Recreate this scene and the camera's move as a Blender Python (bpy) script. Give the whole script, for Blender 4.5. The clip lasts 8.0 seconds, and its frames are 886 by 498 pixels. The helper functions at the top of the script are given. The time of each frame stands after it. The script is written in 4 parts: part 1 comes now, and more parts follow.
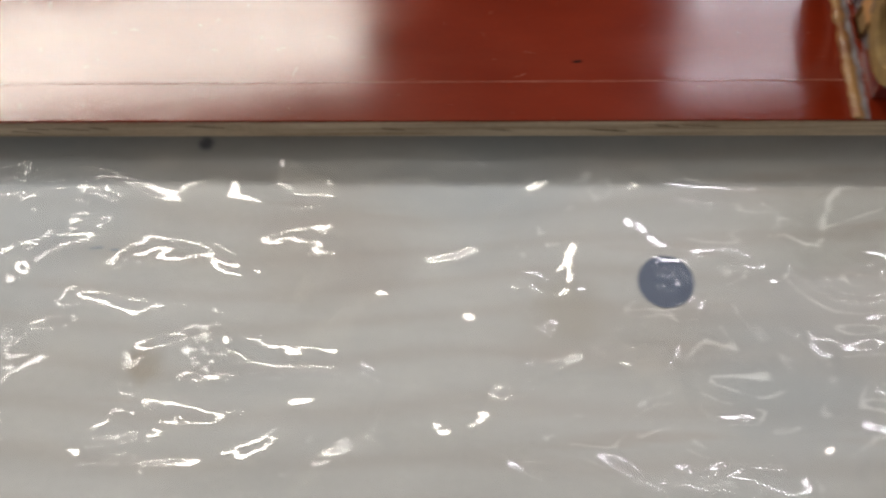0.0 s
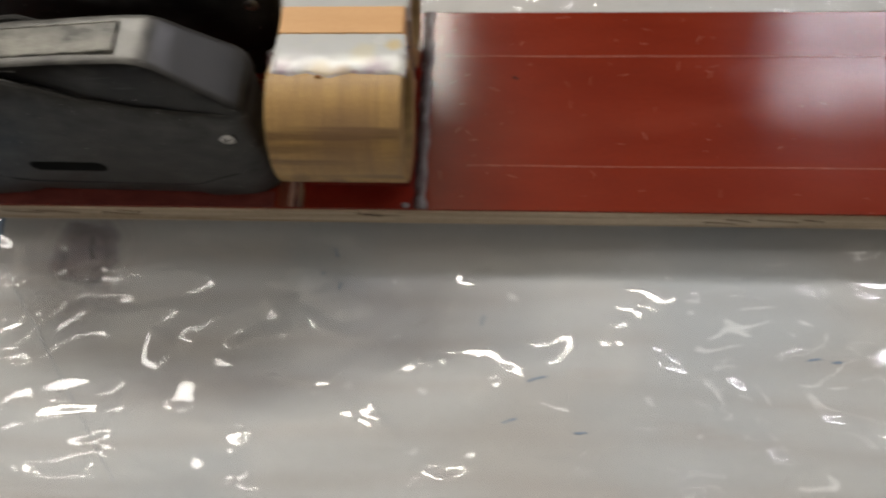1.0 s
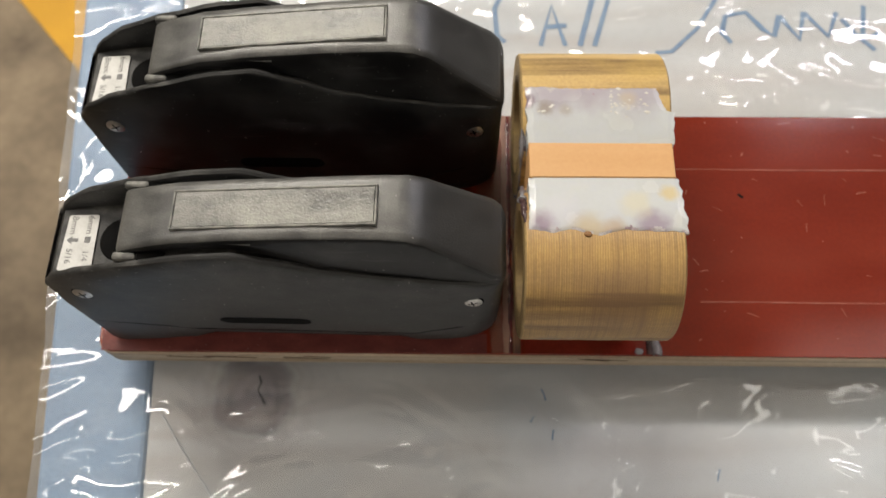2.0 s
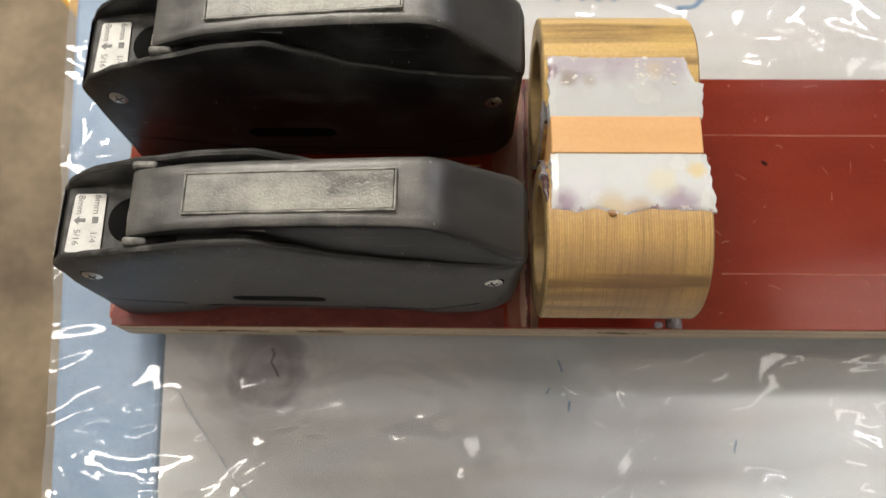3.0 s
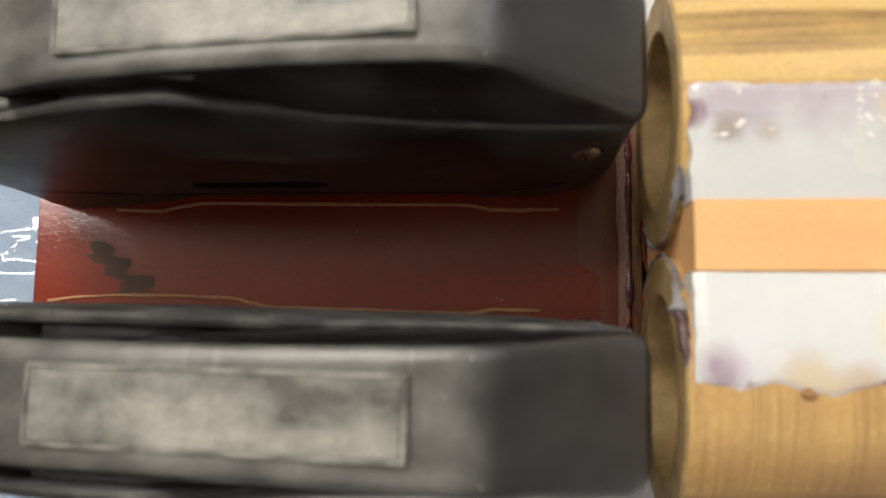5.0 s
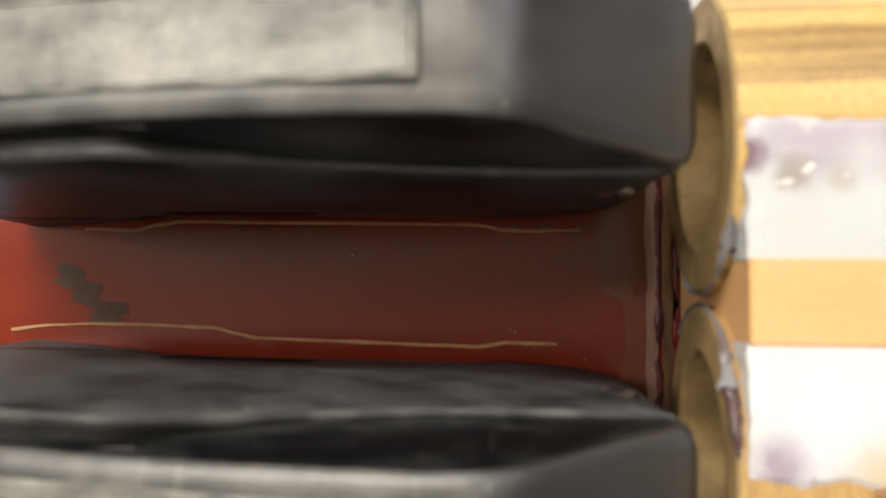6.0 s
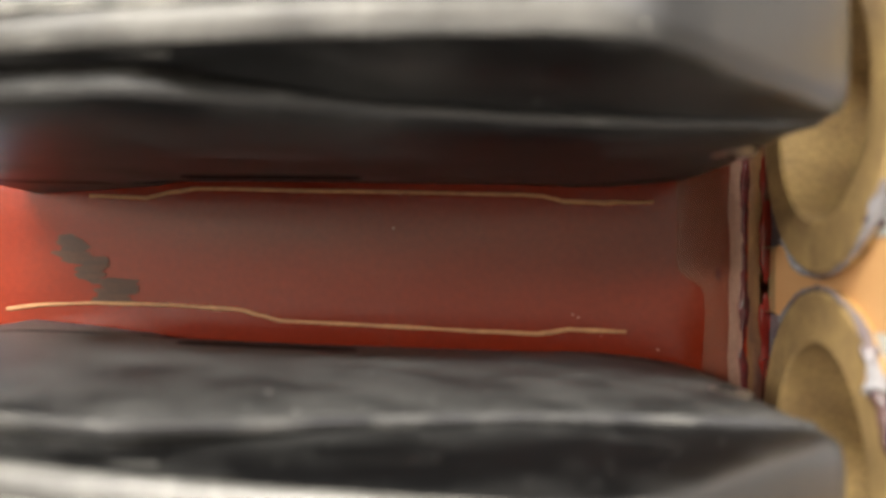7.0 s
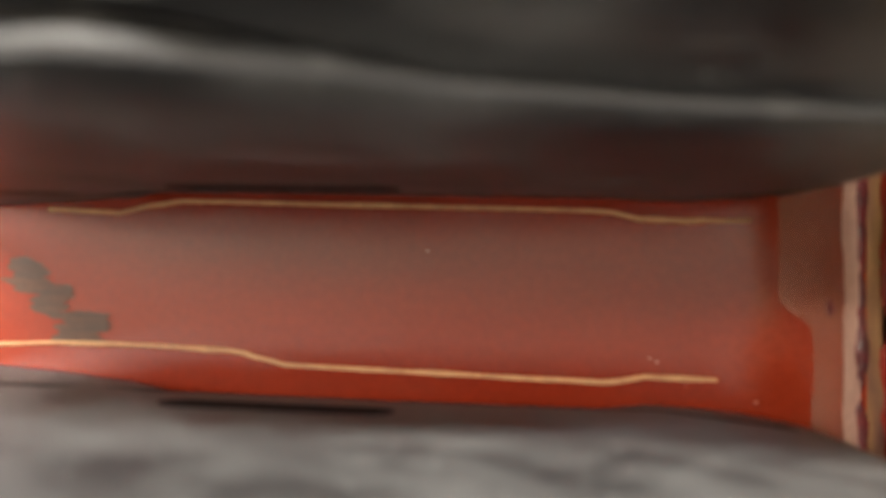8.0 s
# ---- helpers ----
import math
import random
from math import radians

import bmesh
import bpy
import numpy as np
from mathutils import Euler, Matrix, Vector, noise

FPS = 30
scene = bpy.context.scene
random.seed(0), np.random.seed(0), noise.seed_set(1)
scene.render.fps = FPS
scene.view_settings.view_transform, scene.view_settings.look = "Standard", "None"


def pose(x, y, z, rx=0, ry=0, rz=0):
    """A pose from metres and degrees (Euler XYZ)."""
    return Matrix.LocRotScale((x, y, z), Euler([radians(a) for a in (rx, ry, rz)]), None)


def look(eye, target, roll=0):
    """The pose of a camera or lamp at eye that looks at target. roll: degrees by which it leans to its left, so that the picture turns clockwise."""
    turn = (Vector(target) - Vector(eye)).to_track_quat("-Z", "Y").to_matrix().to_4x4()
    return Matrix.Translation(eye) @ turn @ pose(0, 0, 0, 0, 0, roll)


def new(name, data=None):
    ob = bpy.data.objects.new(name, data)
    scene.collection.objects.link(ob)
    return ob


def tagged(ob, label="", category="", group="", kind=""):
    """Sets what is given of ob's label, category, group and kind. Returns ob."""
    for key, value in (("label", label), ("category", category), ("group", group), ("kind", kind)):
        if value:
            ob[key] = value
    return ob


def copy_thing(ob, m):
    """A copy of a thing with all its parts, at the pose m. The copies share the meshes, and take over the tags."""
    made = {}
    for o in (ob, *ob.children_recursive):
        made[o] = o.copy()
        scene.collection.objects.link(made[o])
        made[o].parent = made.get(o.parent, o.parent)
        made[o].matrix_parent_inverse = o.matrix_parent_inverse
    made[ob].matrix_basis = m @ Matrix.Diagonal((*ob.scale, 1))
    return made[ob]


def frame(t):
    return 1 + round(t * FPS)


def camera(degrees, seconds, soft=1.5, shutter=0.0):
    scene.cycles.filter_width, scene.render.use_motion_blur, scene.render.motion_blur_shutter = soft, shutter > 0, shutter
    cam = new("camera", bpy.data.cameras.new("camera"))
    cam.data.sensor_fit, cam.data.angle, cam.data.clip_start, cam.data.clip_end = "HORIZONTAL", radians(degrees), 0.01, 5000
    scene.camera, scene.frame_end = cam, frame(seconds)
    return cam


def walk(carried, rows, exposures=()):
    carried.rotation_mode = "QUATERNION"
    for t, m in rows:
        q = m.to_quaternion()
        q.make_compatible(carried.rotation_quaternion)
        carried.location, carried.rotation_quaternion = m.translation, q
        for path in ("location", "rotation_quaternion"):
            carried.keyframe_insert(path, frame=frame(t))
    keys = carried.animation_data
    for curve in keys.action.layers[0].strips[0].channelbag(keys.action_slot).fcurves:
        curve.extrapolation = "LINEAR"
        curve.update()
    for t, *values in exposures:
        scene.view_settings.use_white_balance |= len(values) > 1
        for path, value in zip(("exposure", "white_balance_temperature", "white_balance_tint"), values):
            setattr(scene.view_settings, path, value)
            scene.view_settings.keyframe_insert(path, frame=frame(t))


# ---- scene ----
cam = camera(58.4, 8.0, soft=1.5, shutter=0.25)
cam.data.dof.use_dof = True
cam.data.dof.focus_distance = 0.235
cam.data.dof.aperture_fstop = 15.0
# seconds, eye, target, roll; the origin lies on the board's top face
PATH = [
    (0, (0.5541, -0.2018, 0.3192), (0.5387, -0.106, 0.0888), -8.0),
    (0.2, (0.5042, -0.1984, 0.3115), (0.4872, -0.1001, 0.0822), -8.5),
    (0.3, (0.4754, -0.197, 0.3106), (0.46, -0.0981, 0.0816), -7.4),
    (0.4, (0.4448, -0.1922, 0.3085), (0.4318, -0.0938, 0.0791), -6.0),
    (0.5, (0.4145, -0.1877, 0.3105), (0.4007, -0.0904, 0.0807), -6.2),
    (0.6, (0.3773, -0.1788, 0.3089), (0.3653, -0.0808, 0.0792), -5.6),
    (0.7, (0.339, -0.1716, 0.3104), (0.3244, -0.074, 0.0808), -7.1),
    (0.8, (0.2981, -0.162, 0.3083), (0.2814, -0.0648, 0.0786), -8.0),
    (1, (0.2278, -0.1501, 0.3051), (0.2122, -0.0536, 0.075), -7.6),
    (1.2, (0.1837, -0.1395, 0.299), (0.1742, -0.041, 0.0694), -4.2),
    (1.5, (0.1462, -0.1129, 0.2996), (0.1404, -0.0172, 0.0687), -2.3),
    (1.7, (0.1295, -0.095, 0.2969), (0.1244, -0.0006, 0.0654), -2.3),
    (3, (0.1149, -0.0616, 0.293), (0.1108, 0.0107, 0.0537), -2.8),
    (3.5, (0.1132, -0.0463, 0.2777), (0.1052, 0.0118, 0.0347), -7.0),
    (4, (0.1059, -0.014, 0.2402), (0.0941, 0.0324, -0.0052), -13.4),
    (4.5, (0.1142, 0.0107, 0.2147), (0.0946, 0.0503, -0.0313), -25.6),
    (5.8, (0.1135, 0.046, 0.1886), (0.0888, 0.0592, -0.0598), -62.0),
    (6, (0.1113, 0.0486, 0.1828), (0.0869, 0.0603, -0.0657), -64.1),
    (6.5, (0.1057, 0.0465, 0.1763), (0.0805, 0.0545, -0.0723), -71.9),
    (7, (0.0983, 0.0479, 0.1618), (0.0739, 0.0536, -0.087), -75.9),
    (7.5, (0.096, 0.0559, 0.1428), (0.0698, 0.0604, -0.1058), -79.3),
    (8, (0.0843, 0.0512, 0.1322), (0.0661, 0.0605, -0.1169), -61.9),
]
EXPOSURES = [(0.0, 0.2), (0.5, 0.1), (1.0, 0.22), (1.5, 0.47), (3.0, 0.83), (4.0, 0.88), (4.5, 0.97), (6.0, 1.32), (7.0, 2.25), (7.5, 2.5), (8.0, 3.15)]
walk(cam, [(t, look(eye, target, roll)) for t, eye, target, roll in PATH], EXPOSURES)

# ---- world and lamps ----
world = bpy.data.worlds.new("workshop_air")
scene.world = world
world.use_nodes = True
world.node_tree.nodes["Background"].inputs[0].default_value = (0.75, 0.85, 1.0, 1)
world.node_tree.nodes["Background"].inputs[1].default_value = 0.05


def strip_light(x, y, z, length, width, watts, colour):
    lamp = bpy.data.lights.new("tube_or_fill", "AREA")
    lamp.shape, lamp.size, lamp.size_y = "RECTANGLE", length, width
    lamp.energy, lamp.color = watts, colour
    ob = new("tube_or_fill", lamp)
    ob.location = (x, y, z)
    return ob


LAMPS = [
    (-0.75, 1.64, 2.08, 1.62, 0.28, 47, (1.0, 0.94, 0.83)),
    (1.98, 1.72, 2.08, 1.50, 0.14, 17, (0.96, 0.93, 1.0)),
    (-1.78, 0.50, 2.08, 1.62, 0.14, 10, (1.0, 0.95, 0.88)),
    (1.85, 0.50, 2.08, 1.50, 0.14, 2, (1.0, 0.95, 0.88)),
    # unseen front row, added as fill
    (-0.75, -1.95, 2.08, 1.50, 0.14, 4, (1.0, 0.96, 0.92)),
    (1.85, -1.95, 2.08, 1.50, 0.14, 3, (1.0, 0.96, 0.92)),
]
LAMP_TURN = 8.0
# watts of unseen upward lamps, added so the ceiling bounces fill
UP_FILL = (16, 3, 5, 2, 15, 12)
LAMP_OBJECTS = [strip_light(*row) for row in LAMPS]
UP_FILL_OBJECTS = [strip_light(x, y, z, length, width, up, colour) for (x, y, z, length, width, watts, colour), up in zip(LAMPS, UP_FILL)]


# ---- materials ----
def material(name, colour, colour2=None, rough=0.5, rough2=None, metal=0.0, scale=(60, 60, 60), detail=4.0, low=0.35, high=0.65,
             fine=900.0, fine_mix=0.25, bump=0.15, bump_size=0.0004, coat=0.0, sub=0.0, spec=0.5):
    m = bpy.data.materials.new(name)
    m.use_nodes = True
    t = m.node_tree
    n, l = t.nodes, t.links
    b = n["Principled BSDF"]
    co = n.new("ShaderNodeTexCoord")
    mp = n.new("ShaderNodeMapping")
    mp.inputs["Scale"].default_value = scale
    l.new(co.outputs["Object"], mp.inputs["Vector"])
    big = n.new("ShaderNodeTexNoise")
    big.inputs["Scale"].default_value = 1.0
    big.inputs["Detail"].default_value = detail
    l.new(mp.outputs[0], big.inputs["Vector"])
    ramp = n.new("ShaderNodeMapRange")
    ramp.inputs[1].default_value, ramp.inputs[2].default_value = low, high
    l.new(big.outputs[0], ramp.inputs[0])
    small = n.new("ShaderNodeTexNoise")
    small.inputs["Scale"].default_value = fine
    small.inputs["Detail"].default_value = 2.0
    l.new(co.outputs["Object"], small.inputs["Vector"])
    mix = n.new("ShaderNodeMix")
    mix.data_type = "RGBA"
    mix.inputs[6].default_value = (*colour, 1)
    mix.inputs[7].default_value = (*(colour2 or colour), 1)
    l.new(ramp.outputs[0], mix.inputs[0])
    grain = n.new("ShaderNodeMix")
    grain.data_type, grain.blend_type = "RGBA", "OVERLAY"
    grain.inputs[0].default_value = fine_mix
    l.new(mix.outputs[2], grain.inputs[6])
    l.new(small.outputs[0], grain.inputs[7])
    l.new(grain.outputs[2], b.inputs["Base Color"])
    rr = n.new("ShaderNodeMapRange")
    rr.inputs[3].default_value, rr.inputs[4].default_value = rough, rough2 if rough2 is not None else rough
    l.new(ramp.outputs[0], rr.inputs[0])
    l.new(rr.outputs[0], b.inputs["Roughness"])
    b.inputs["Metallic"].default_value = metal
    b.inputs["Coat Weight"].default_value = coat
    b.inputs["Coat Roughness"].default_value = 0.12
    b.inputs["Specular IOR Level"].default_value = spec
    if sub:
        b.inputs["Subsurface Weight"].default_value = sub
        b.inputs["Subsurface Radius"].default_value = (0.004, 0.004, 0.005)
        b.inputs["Subsurface Scale"].default_value = 1.0
    bp = n.new("ShaderNodeBump")
    bp.inputs["Strength"].default_value = bump
    bp.inputs["Distance"].default_value = bump_size
    add = n.new("ShaderNodeMath")
    add.operation = "ADD"
    l.new(big.outputs[0], add.inputs[0])
    l.new(small.outputs[0], add.inputs[1])
    l.new(add.outputs[0], bp.inputs["Height"])
    l.new(bp.outputs[0], b.inputs["Normal"])
    return m


def wave_on(m, axis, scale, dark, amount, bump=0.2, distortion=3.0, power=1.0, stretch=1.0):
    """Adds fine ridges along one axis to a material: a darker tone in the grooves and a relief."""
    t = m.node_tree
    n, l = t.nodes, t.links
    b = n["Principled BSDF"]
    co = n.new("ShaderNodeTexCoord")
    w = n.new("ShaderNodeTexWave")
    w.bands_direction = axis
    w.inputs["Scale"].default_value = scale
    w.inputs["Distortion"].default_value = distortion
    w.inputs["Detail"].default_value = 2.0
    w.inputs["Detail Scale"].default_value = 0.4
    mp = n.new("ShaderNodeMapping")
    mp.inputs["Scale"].default_value = (stretch, 1.0, 1.0)
    l.new(co.outputs["Object"], mp.inputs["Vector"])
    l.new(mp.outputs[0], w.inputs["Vector"])
    thin = n.new("ShaderNodeMath")
    thin.operation = "POWER"
    thin.inputs[1].default_value = power
    l.new(w.outputs["Fac"], thin.inputs[0])
    src = b.inputs["Base Color"].links[0].from_socket
    mul = n.new("ShaderNodeMath")
    mul.operation = "MULTIPLY"
    mul.inputs[1].default_value = amount
    l.new(thin.outputs[0], mul.inputs[0])
    mix = n.new("ShaderNodeMix")
    mix.data_type = "RGBA"
    mix.inputs[7].default_value = (*dark, 1)
    l.new(src, mix.inputs[6])
    l.new(mul.outputs[0], mix.inputs[0])
    l.new(mix.outputs[2], b.inputs["Base Color"])
    bp = n.new("ShaderNodeBump")
    bp.inputs["Strength"].default_value = bump
    bp.inputs["Distance"].default_value = 0.0003
    l.new(w.outputs["Fac"], bp.inputs["Height"])
    l.new(b.inputs["Normal"].links[0].from_socket, bp.inputs["Normal"])
    l.new(bp.outputs[0], b.inputs["Normal"])
    return m


def spot_on(m, centre, radius, colour, amount, rings=0.0, edges=(1.9, 0.8)):
    """Adds a round stain, knot or painted sheen with a soft uneven edge to a material."""
    t = m.node_tree
    n, l = t.nodes, t.links
    b = n["Principled BSDF"]
    co = n.new("ShaderNodeTexCoord")
    wob = n.new("ShaderNodeTexNoise")
    wob.inputs["Scale"].default_value = 1.3 / radius
    wob.inputs["Detail"].default_value = 4.0
    l.new(co.outputs["Object"], wob.inputs["Vector"])
    sub = n.new("ShaderNodeVectorMath")
    sub.operation = "DISTANCE"
    sub.inputs[1].default_value = centre
    l.new(co.outputs["Object"], sub.inputs[0])
    shift = n.new("ShaderNodeMath")
    shift.operation = "MULTIPLY_ADD"
    shift.inputs[1].default_value = radius * 0.9
    l.new(wob.outputs[0], shift.inputs[0])
    l.new(sub.outputs["Value"], shift.inputs[2])
    rng = n.new("ShaderNodeMapRange")
    rng.interpolation_type = "SMOOTHSTEP"
    rng.inputs[1].default_value, rng.inputs[2].default_value = radius * edges[0], radius * edges[1]
    rng.inputs[3].default_value, rng.inputs[4].default_value = 0.0, amount
    l.new(shift.outputs[0], rng.inputs[0])
    fac = rng.outputs[0]
    if rings:
        sine = n.new("ShaderNodeMath")
        sine.operation = "SINE"
        k = n.new("ShaderNodeMath")
        k.operation = "MULTIPLY"
        k.inputs[1].default_value = 1250.0
        l.new(shift.outputs[0], k.inputs[0])
        l.new(k.outputs[0], sine.inputs[0])
        ma = n.new("ShaderNodeMath")
        ma.operation = "MULTIPLY_ADD"
        ma.inputs[1].default_value, ma.inputs[2].default_value = rings, 1.0 - rings
        l.new(sine.outputs[0], ma.inputs[0])
        mm = n.new("ShaderNodeMath")
        mm.operation = "MULTIPLY"
        mm.use_clamp = True
        l.new(ma.outputs[0], mm.inputs[0])
        l.new(fac, mm.inputs[1])
        fac = mm.outputs[0]
    mix = n.new("ShaderNodeMix")
    mix.data_type = "RGBA"
    mix.inputs[7].default_value = (*colour, 1)
    l.new(b.inputs["Base Color"].links[0].from_socket, mix.inputs[6])
    l.new(fac, mix.inputs[0])
    l.new(mix.outputs[2], b.inputs["Base Color"])
    return m


def film_material():
    m = bpy.data.materials.new("clear_plastic_film")
    m.use_nodes = True
    n, l = m.node_tree.nodes, m.node_tree.links
    out = n["Material Output"]
    n.remove(n["Principled BSDF"])
    clear = n.new("ShaderNodeBsdfTransparent")
    clear.inputs[0].default_value = (0.93, 0.95, 0.97, 1)
    milk = n.new("ShaderNodeBsdfDiffuse")
    milk.inputs[0].default_value = (0.60, 0.68, 0.77, 1)
    gloss = n.new("ShaderNodeBsdfGlossy")
    gloss.inputs["Roughness"].default_value = 0.035
    co = n.new("ShaderNodeTexCoord")
    tex = n.new("ShaderNodeTexNoise")
    tex.inputs["Scale"].default_value = 19.0
    tex.inputs["Detail"].default_value = 1.6
    tex.inputs["Roughness"].default_value = 0.35
    tex.inputs["Distortion"].default_value = 1.2
    mp = n.new("ShaderNodeMapping")
    mp.inputs["Scale"].default_value = (0.8, 1.25, 1.0)
    l.new(co.outputs["Object"], mp.inputs["Vector"])
    l.new(mp.outputs[0], tex.inputs["Vector"])
    patch = n.new("ShaderNodeTexNoise")
    patch.inputs["Scale"].default_value = 9.0
    l.new(co.outputs["Object"], patch.inputs["Vector"])
    calm = n.new("ShaderNodeMapRange")
    calm.inputs[1].default_value, calm.inputs[2].default_value = 0.42, 0.60
    calm.inputs[3].default_value, calm.inputs[4].default_value = 0.7, 1.2
    l.new(patch.outputs[0], calm.inputs[0])
    high = n.new("ShaderNodeMath")
    high.operation = "MULTIPLY"
    l.new(tex.outputs[0], high.inputs[0])
    l.new(calm.outputs[0], high.inputs[1])
    bp = n.new("ShaderNodeBump")
    bp.inputs["Strength"].default_value = 1.0
    bp.inputs["Distance"].default_value = 0.0115
    l.new(high.outputs[0], bp.inputs["Height"])
    l.new(bp.outputs[0], gloss.inputs["Normal"])
    body = n.new("ShaderNodeMixShader")
    body.inputs[0].default_value = 0.17
    l.new(clear.outputs[0], body.inputs[1])
    l.new(milk.outputs[0], body.inputs[2])
    top = n.new("ShaderNodeMixShader")
    top.inputs[0].default_value = 0.070
    l.new(body.outputs[0], top.inputs[1])
    l.new(gloss.outputs[0], top.inputs[2])
    l.new(top.outputs[0], out.inputs[0])
    return m


def specks_on(m, scale, size, colour, amount=0.8):
    """Adds scattered dust specks to a material."""
    t = m.node_tree
    n, l = t.nodes, t.links
    b = n["Principled BSDF"]
    co = n.new("ShaderNodeTexCoord")
    v = n.new("ShaderNodeTexVoronoi")
    v.inputs["Scale"].default_value = scale
    v.inputs["Randomness"].default_value = 1.0
    l.new(co.outputs["Object"], v.inputs["Vector"])
    near = n.new("ShaderNodeMath")
    near.operation = "LESS_THAN"
    near.inputs[1].default_value = size
    l.new(v.outputs["Distance"], near.inputs[0])
    pick = n.new("ShaderNodeSeparateColor")
    l.new(v.outputs["Color"], pick.inputs[0])
    few = n.new("ShaderNodeMath")
    few.operation = "GREATER_THAN"
    few.inputs[1].default_value = 0.55
    l.new(pick.outputs[0], few.inputs[0])
    mul = n.new("ShaderNodeMath")
    mul.operation = "MULTIPLY"
    l.new(near.outputs[0], mul.inputs[0])
    l.new(few.outputs[0], mul.inputs[1])
    fac = n.new("ShaderNodeMath")
    fac.operation = "MULTIPLY"
    fac.inputs[1].default_value = amount
    l.new(mul.outputs[0], fac.inputs[0])
    mix = n.new("ShaderNodeMix")
    mix.data_type = "RGBA"
    mix.inputs[7].default_value = (*colour, 1)
    l.new(b.inputs["Base Color"].links[0].from_socket, mix.inputs[6])
    l.new(fac.outputs[0], mix.inputs[0])
    l.new(mix.outputs[2], b.inputs["Base Color"])
    return m


def streaks_on(m, scale, low, high, colour, amount):
    """Adds stretched stains to a material."""
    t = m.node_tree
    n, l = t.nodes, t.links
    b = n["Principled BSDF"]
    co = n.new("ShaderNodeTexCoord")
    mp = n.new("ShaderNodeMapping")
    mp.inputs["Scale"].default_value = scale
    mp.inputs["Location"].default_value = (scale[0] * 0.37, 1.3, 2.1)
    tx = n.new("ShaderNodeTexNoise")
    tx.inputs["Scale"].default_value = 1.0
    tx.inputs["Detail"].default_value = 6.0
    rng = n.new("ShaderNodeMapRange")
    rng.interpolation_type = "SMOOTHSTEP"
    rng.inputs[1].default_value, rng.inputs[2].default_value, rng.inputs[4].default_value = low, high, amount
    mix = n.new("ShaderNodeMix")
    mix.data_type = "RGBA"
    mix.inputs[7].default_value = (*colour, 1)
    l.new(co.outputs["Object"], mp.inputs["Vector"])
    l.new(mp.outputs[0], tx.inputs["Vector"])
    l.new(tx.outputs[0], rng.inputs[0])
    l.new(b.inputs["Base Color"].links[0].from_socket, mix.inputs[6])
    l.new(rng.outputs[0], mix.inputs[0])
    l.new(mix.outputs[2], b.inputs["Base Color"])
    return m


def darken_past(m, start, stop, colour, amount):
    """Turns a material's colour darker beyond a place along x, with an uneven edge."""
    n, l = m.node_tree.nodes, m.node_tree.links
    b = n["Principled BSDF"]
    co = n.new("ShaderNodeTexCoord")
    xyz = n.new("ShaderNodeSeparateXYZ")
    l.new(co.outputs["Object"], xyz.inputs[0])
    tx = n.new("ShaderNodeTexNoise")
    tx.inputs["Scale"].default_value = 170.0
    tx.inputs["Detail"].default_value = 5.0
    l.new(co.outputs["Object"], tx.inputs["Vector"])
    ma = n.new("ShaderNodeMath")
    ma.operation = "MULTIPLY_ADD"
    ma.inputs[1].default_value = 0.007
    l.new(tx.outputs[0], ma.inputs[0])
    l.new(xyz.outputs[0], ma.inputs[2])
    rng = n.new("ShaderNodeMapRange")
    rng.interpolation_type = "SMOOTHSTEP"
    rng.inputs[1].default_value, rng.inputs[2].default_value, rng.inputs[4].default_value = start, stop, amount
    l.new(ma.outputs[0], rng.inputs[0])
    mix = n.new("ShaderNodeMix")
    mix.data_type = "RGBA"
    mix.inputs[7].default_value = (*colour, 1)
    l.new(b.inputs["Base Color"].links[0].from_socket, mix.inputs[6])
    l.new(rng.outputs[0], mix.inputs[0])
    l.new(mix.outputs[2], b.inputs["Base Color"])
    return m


RED = wave_on(material("red_phenolic_face", (0.178, 0.0170, 0.0055), (0.222, 0.023, 0.0075), 0.085, 0.14, scale=(14, 40, 40), fine=700, fine_mix=0.2, bump=0.10, bump_size=0.0003, spec=0.45),
              "Y", 520.0, (0.11, 0.010, 0.005), 0.25, bump=0.032, distortion=1.5)
RED_DUSTY = material("dull_scuffed_red_face", (0.12, 0.018, 0.014), (0.18, 0.036, 0.029), 0.5, 0.6, scale=(90, 200, 90), bump=0.2)
RED_LACQUER = material("dark_red_lacquer", (0.16, 0.012, 0.008), (0.22, 0.02, 0.012), 0.12, 0.2, scale=(60, 60, 60), bump=0.1)
PLY = material("plywood_edge", (0.60, 0.50, 0.37), (0.36, 0.27, 0.18), 0.6, 0.75, scale=(12, 300, 420), detail=5, fine=500, bump=0.4)
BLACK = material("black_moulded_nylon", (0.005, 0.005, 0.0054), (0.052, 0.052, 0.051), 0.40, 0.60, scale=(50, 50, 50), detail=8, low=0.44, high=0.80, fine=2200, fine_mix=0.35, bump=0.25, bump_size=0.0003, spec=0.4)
# dust, plus lamplight on the front housing lifted into the base colour
DUSTY_LIT_BLACK = material("dusty_lit_black_nylon", (0.020, 0.020, 0.0204), (0.090, 0.090, 0.088), 0.42, 0.58, scale=(110, 150, 150), detail=12, low=0.30, high=0.80, fine=1600, fine_mix=0.45, bump=0.3, bump_size=0.0003, spec=0.45)
# worn lever top, with ceiling sheen lifted into its base colour
LID_SHEEN_BLACK = material("worn_sheen_black_nylon", (0.060, 0.060, 0.058), (0.17, 0.168, 0.158), 0.32, 0.46, scale=(70, 110, 70), detail=7, low=0.38, high=0.72, fine=1800, fine_mix=0.4, bump=0.3, bump_size=0.0003, spec=0.8)
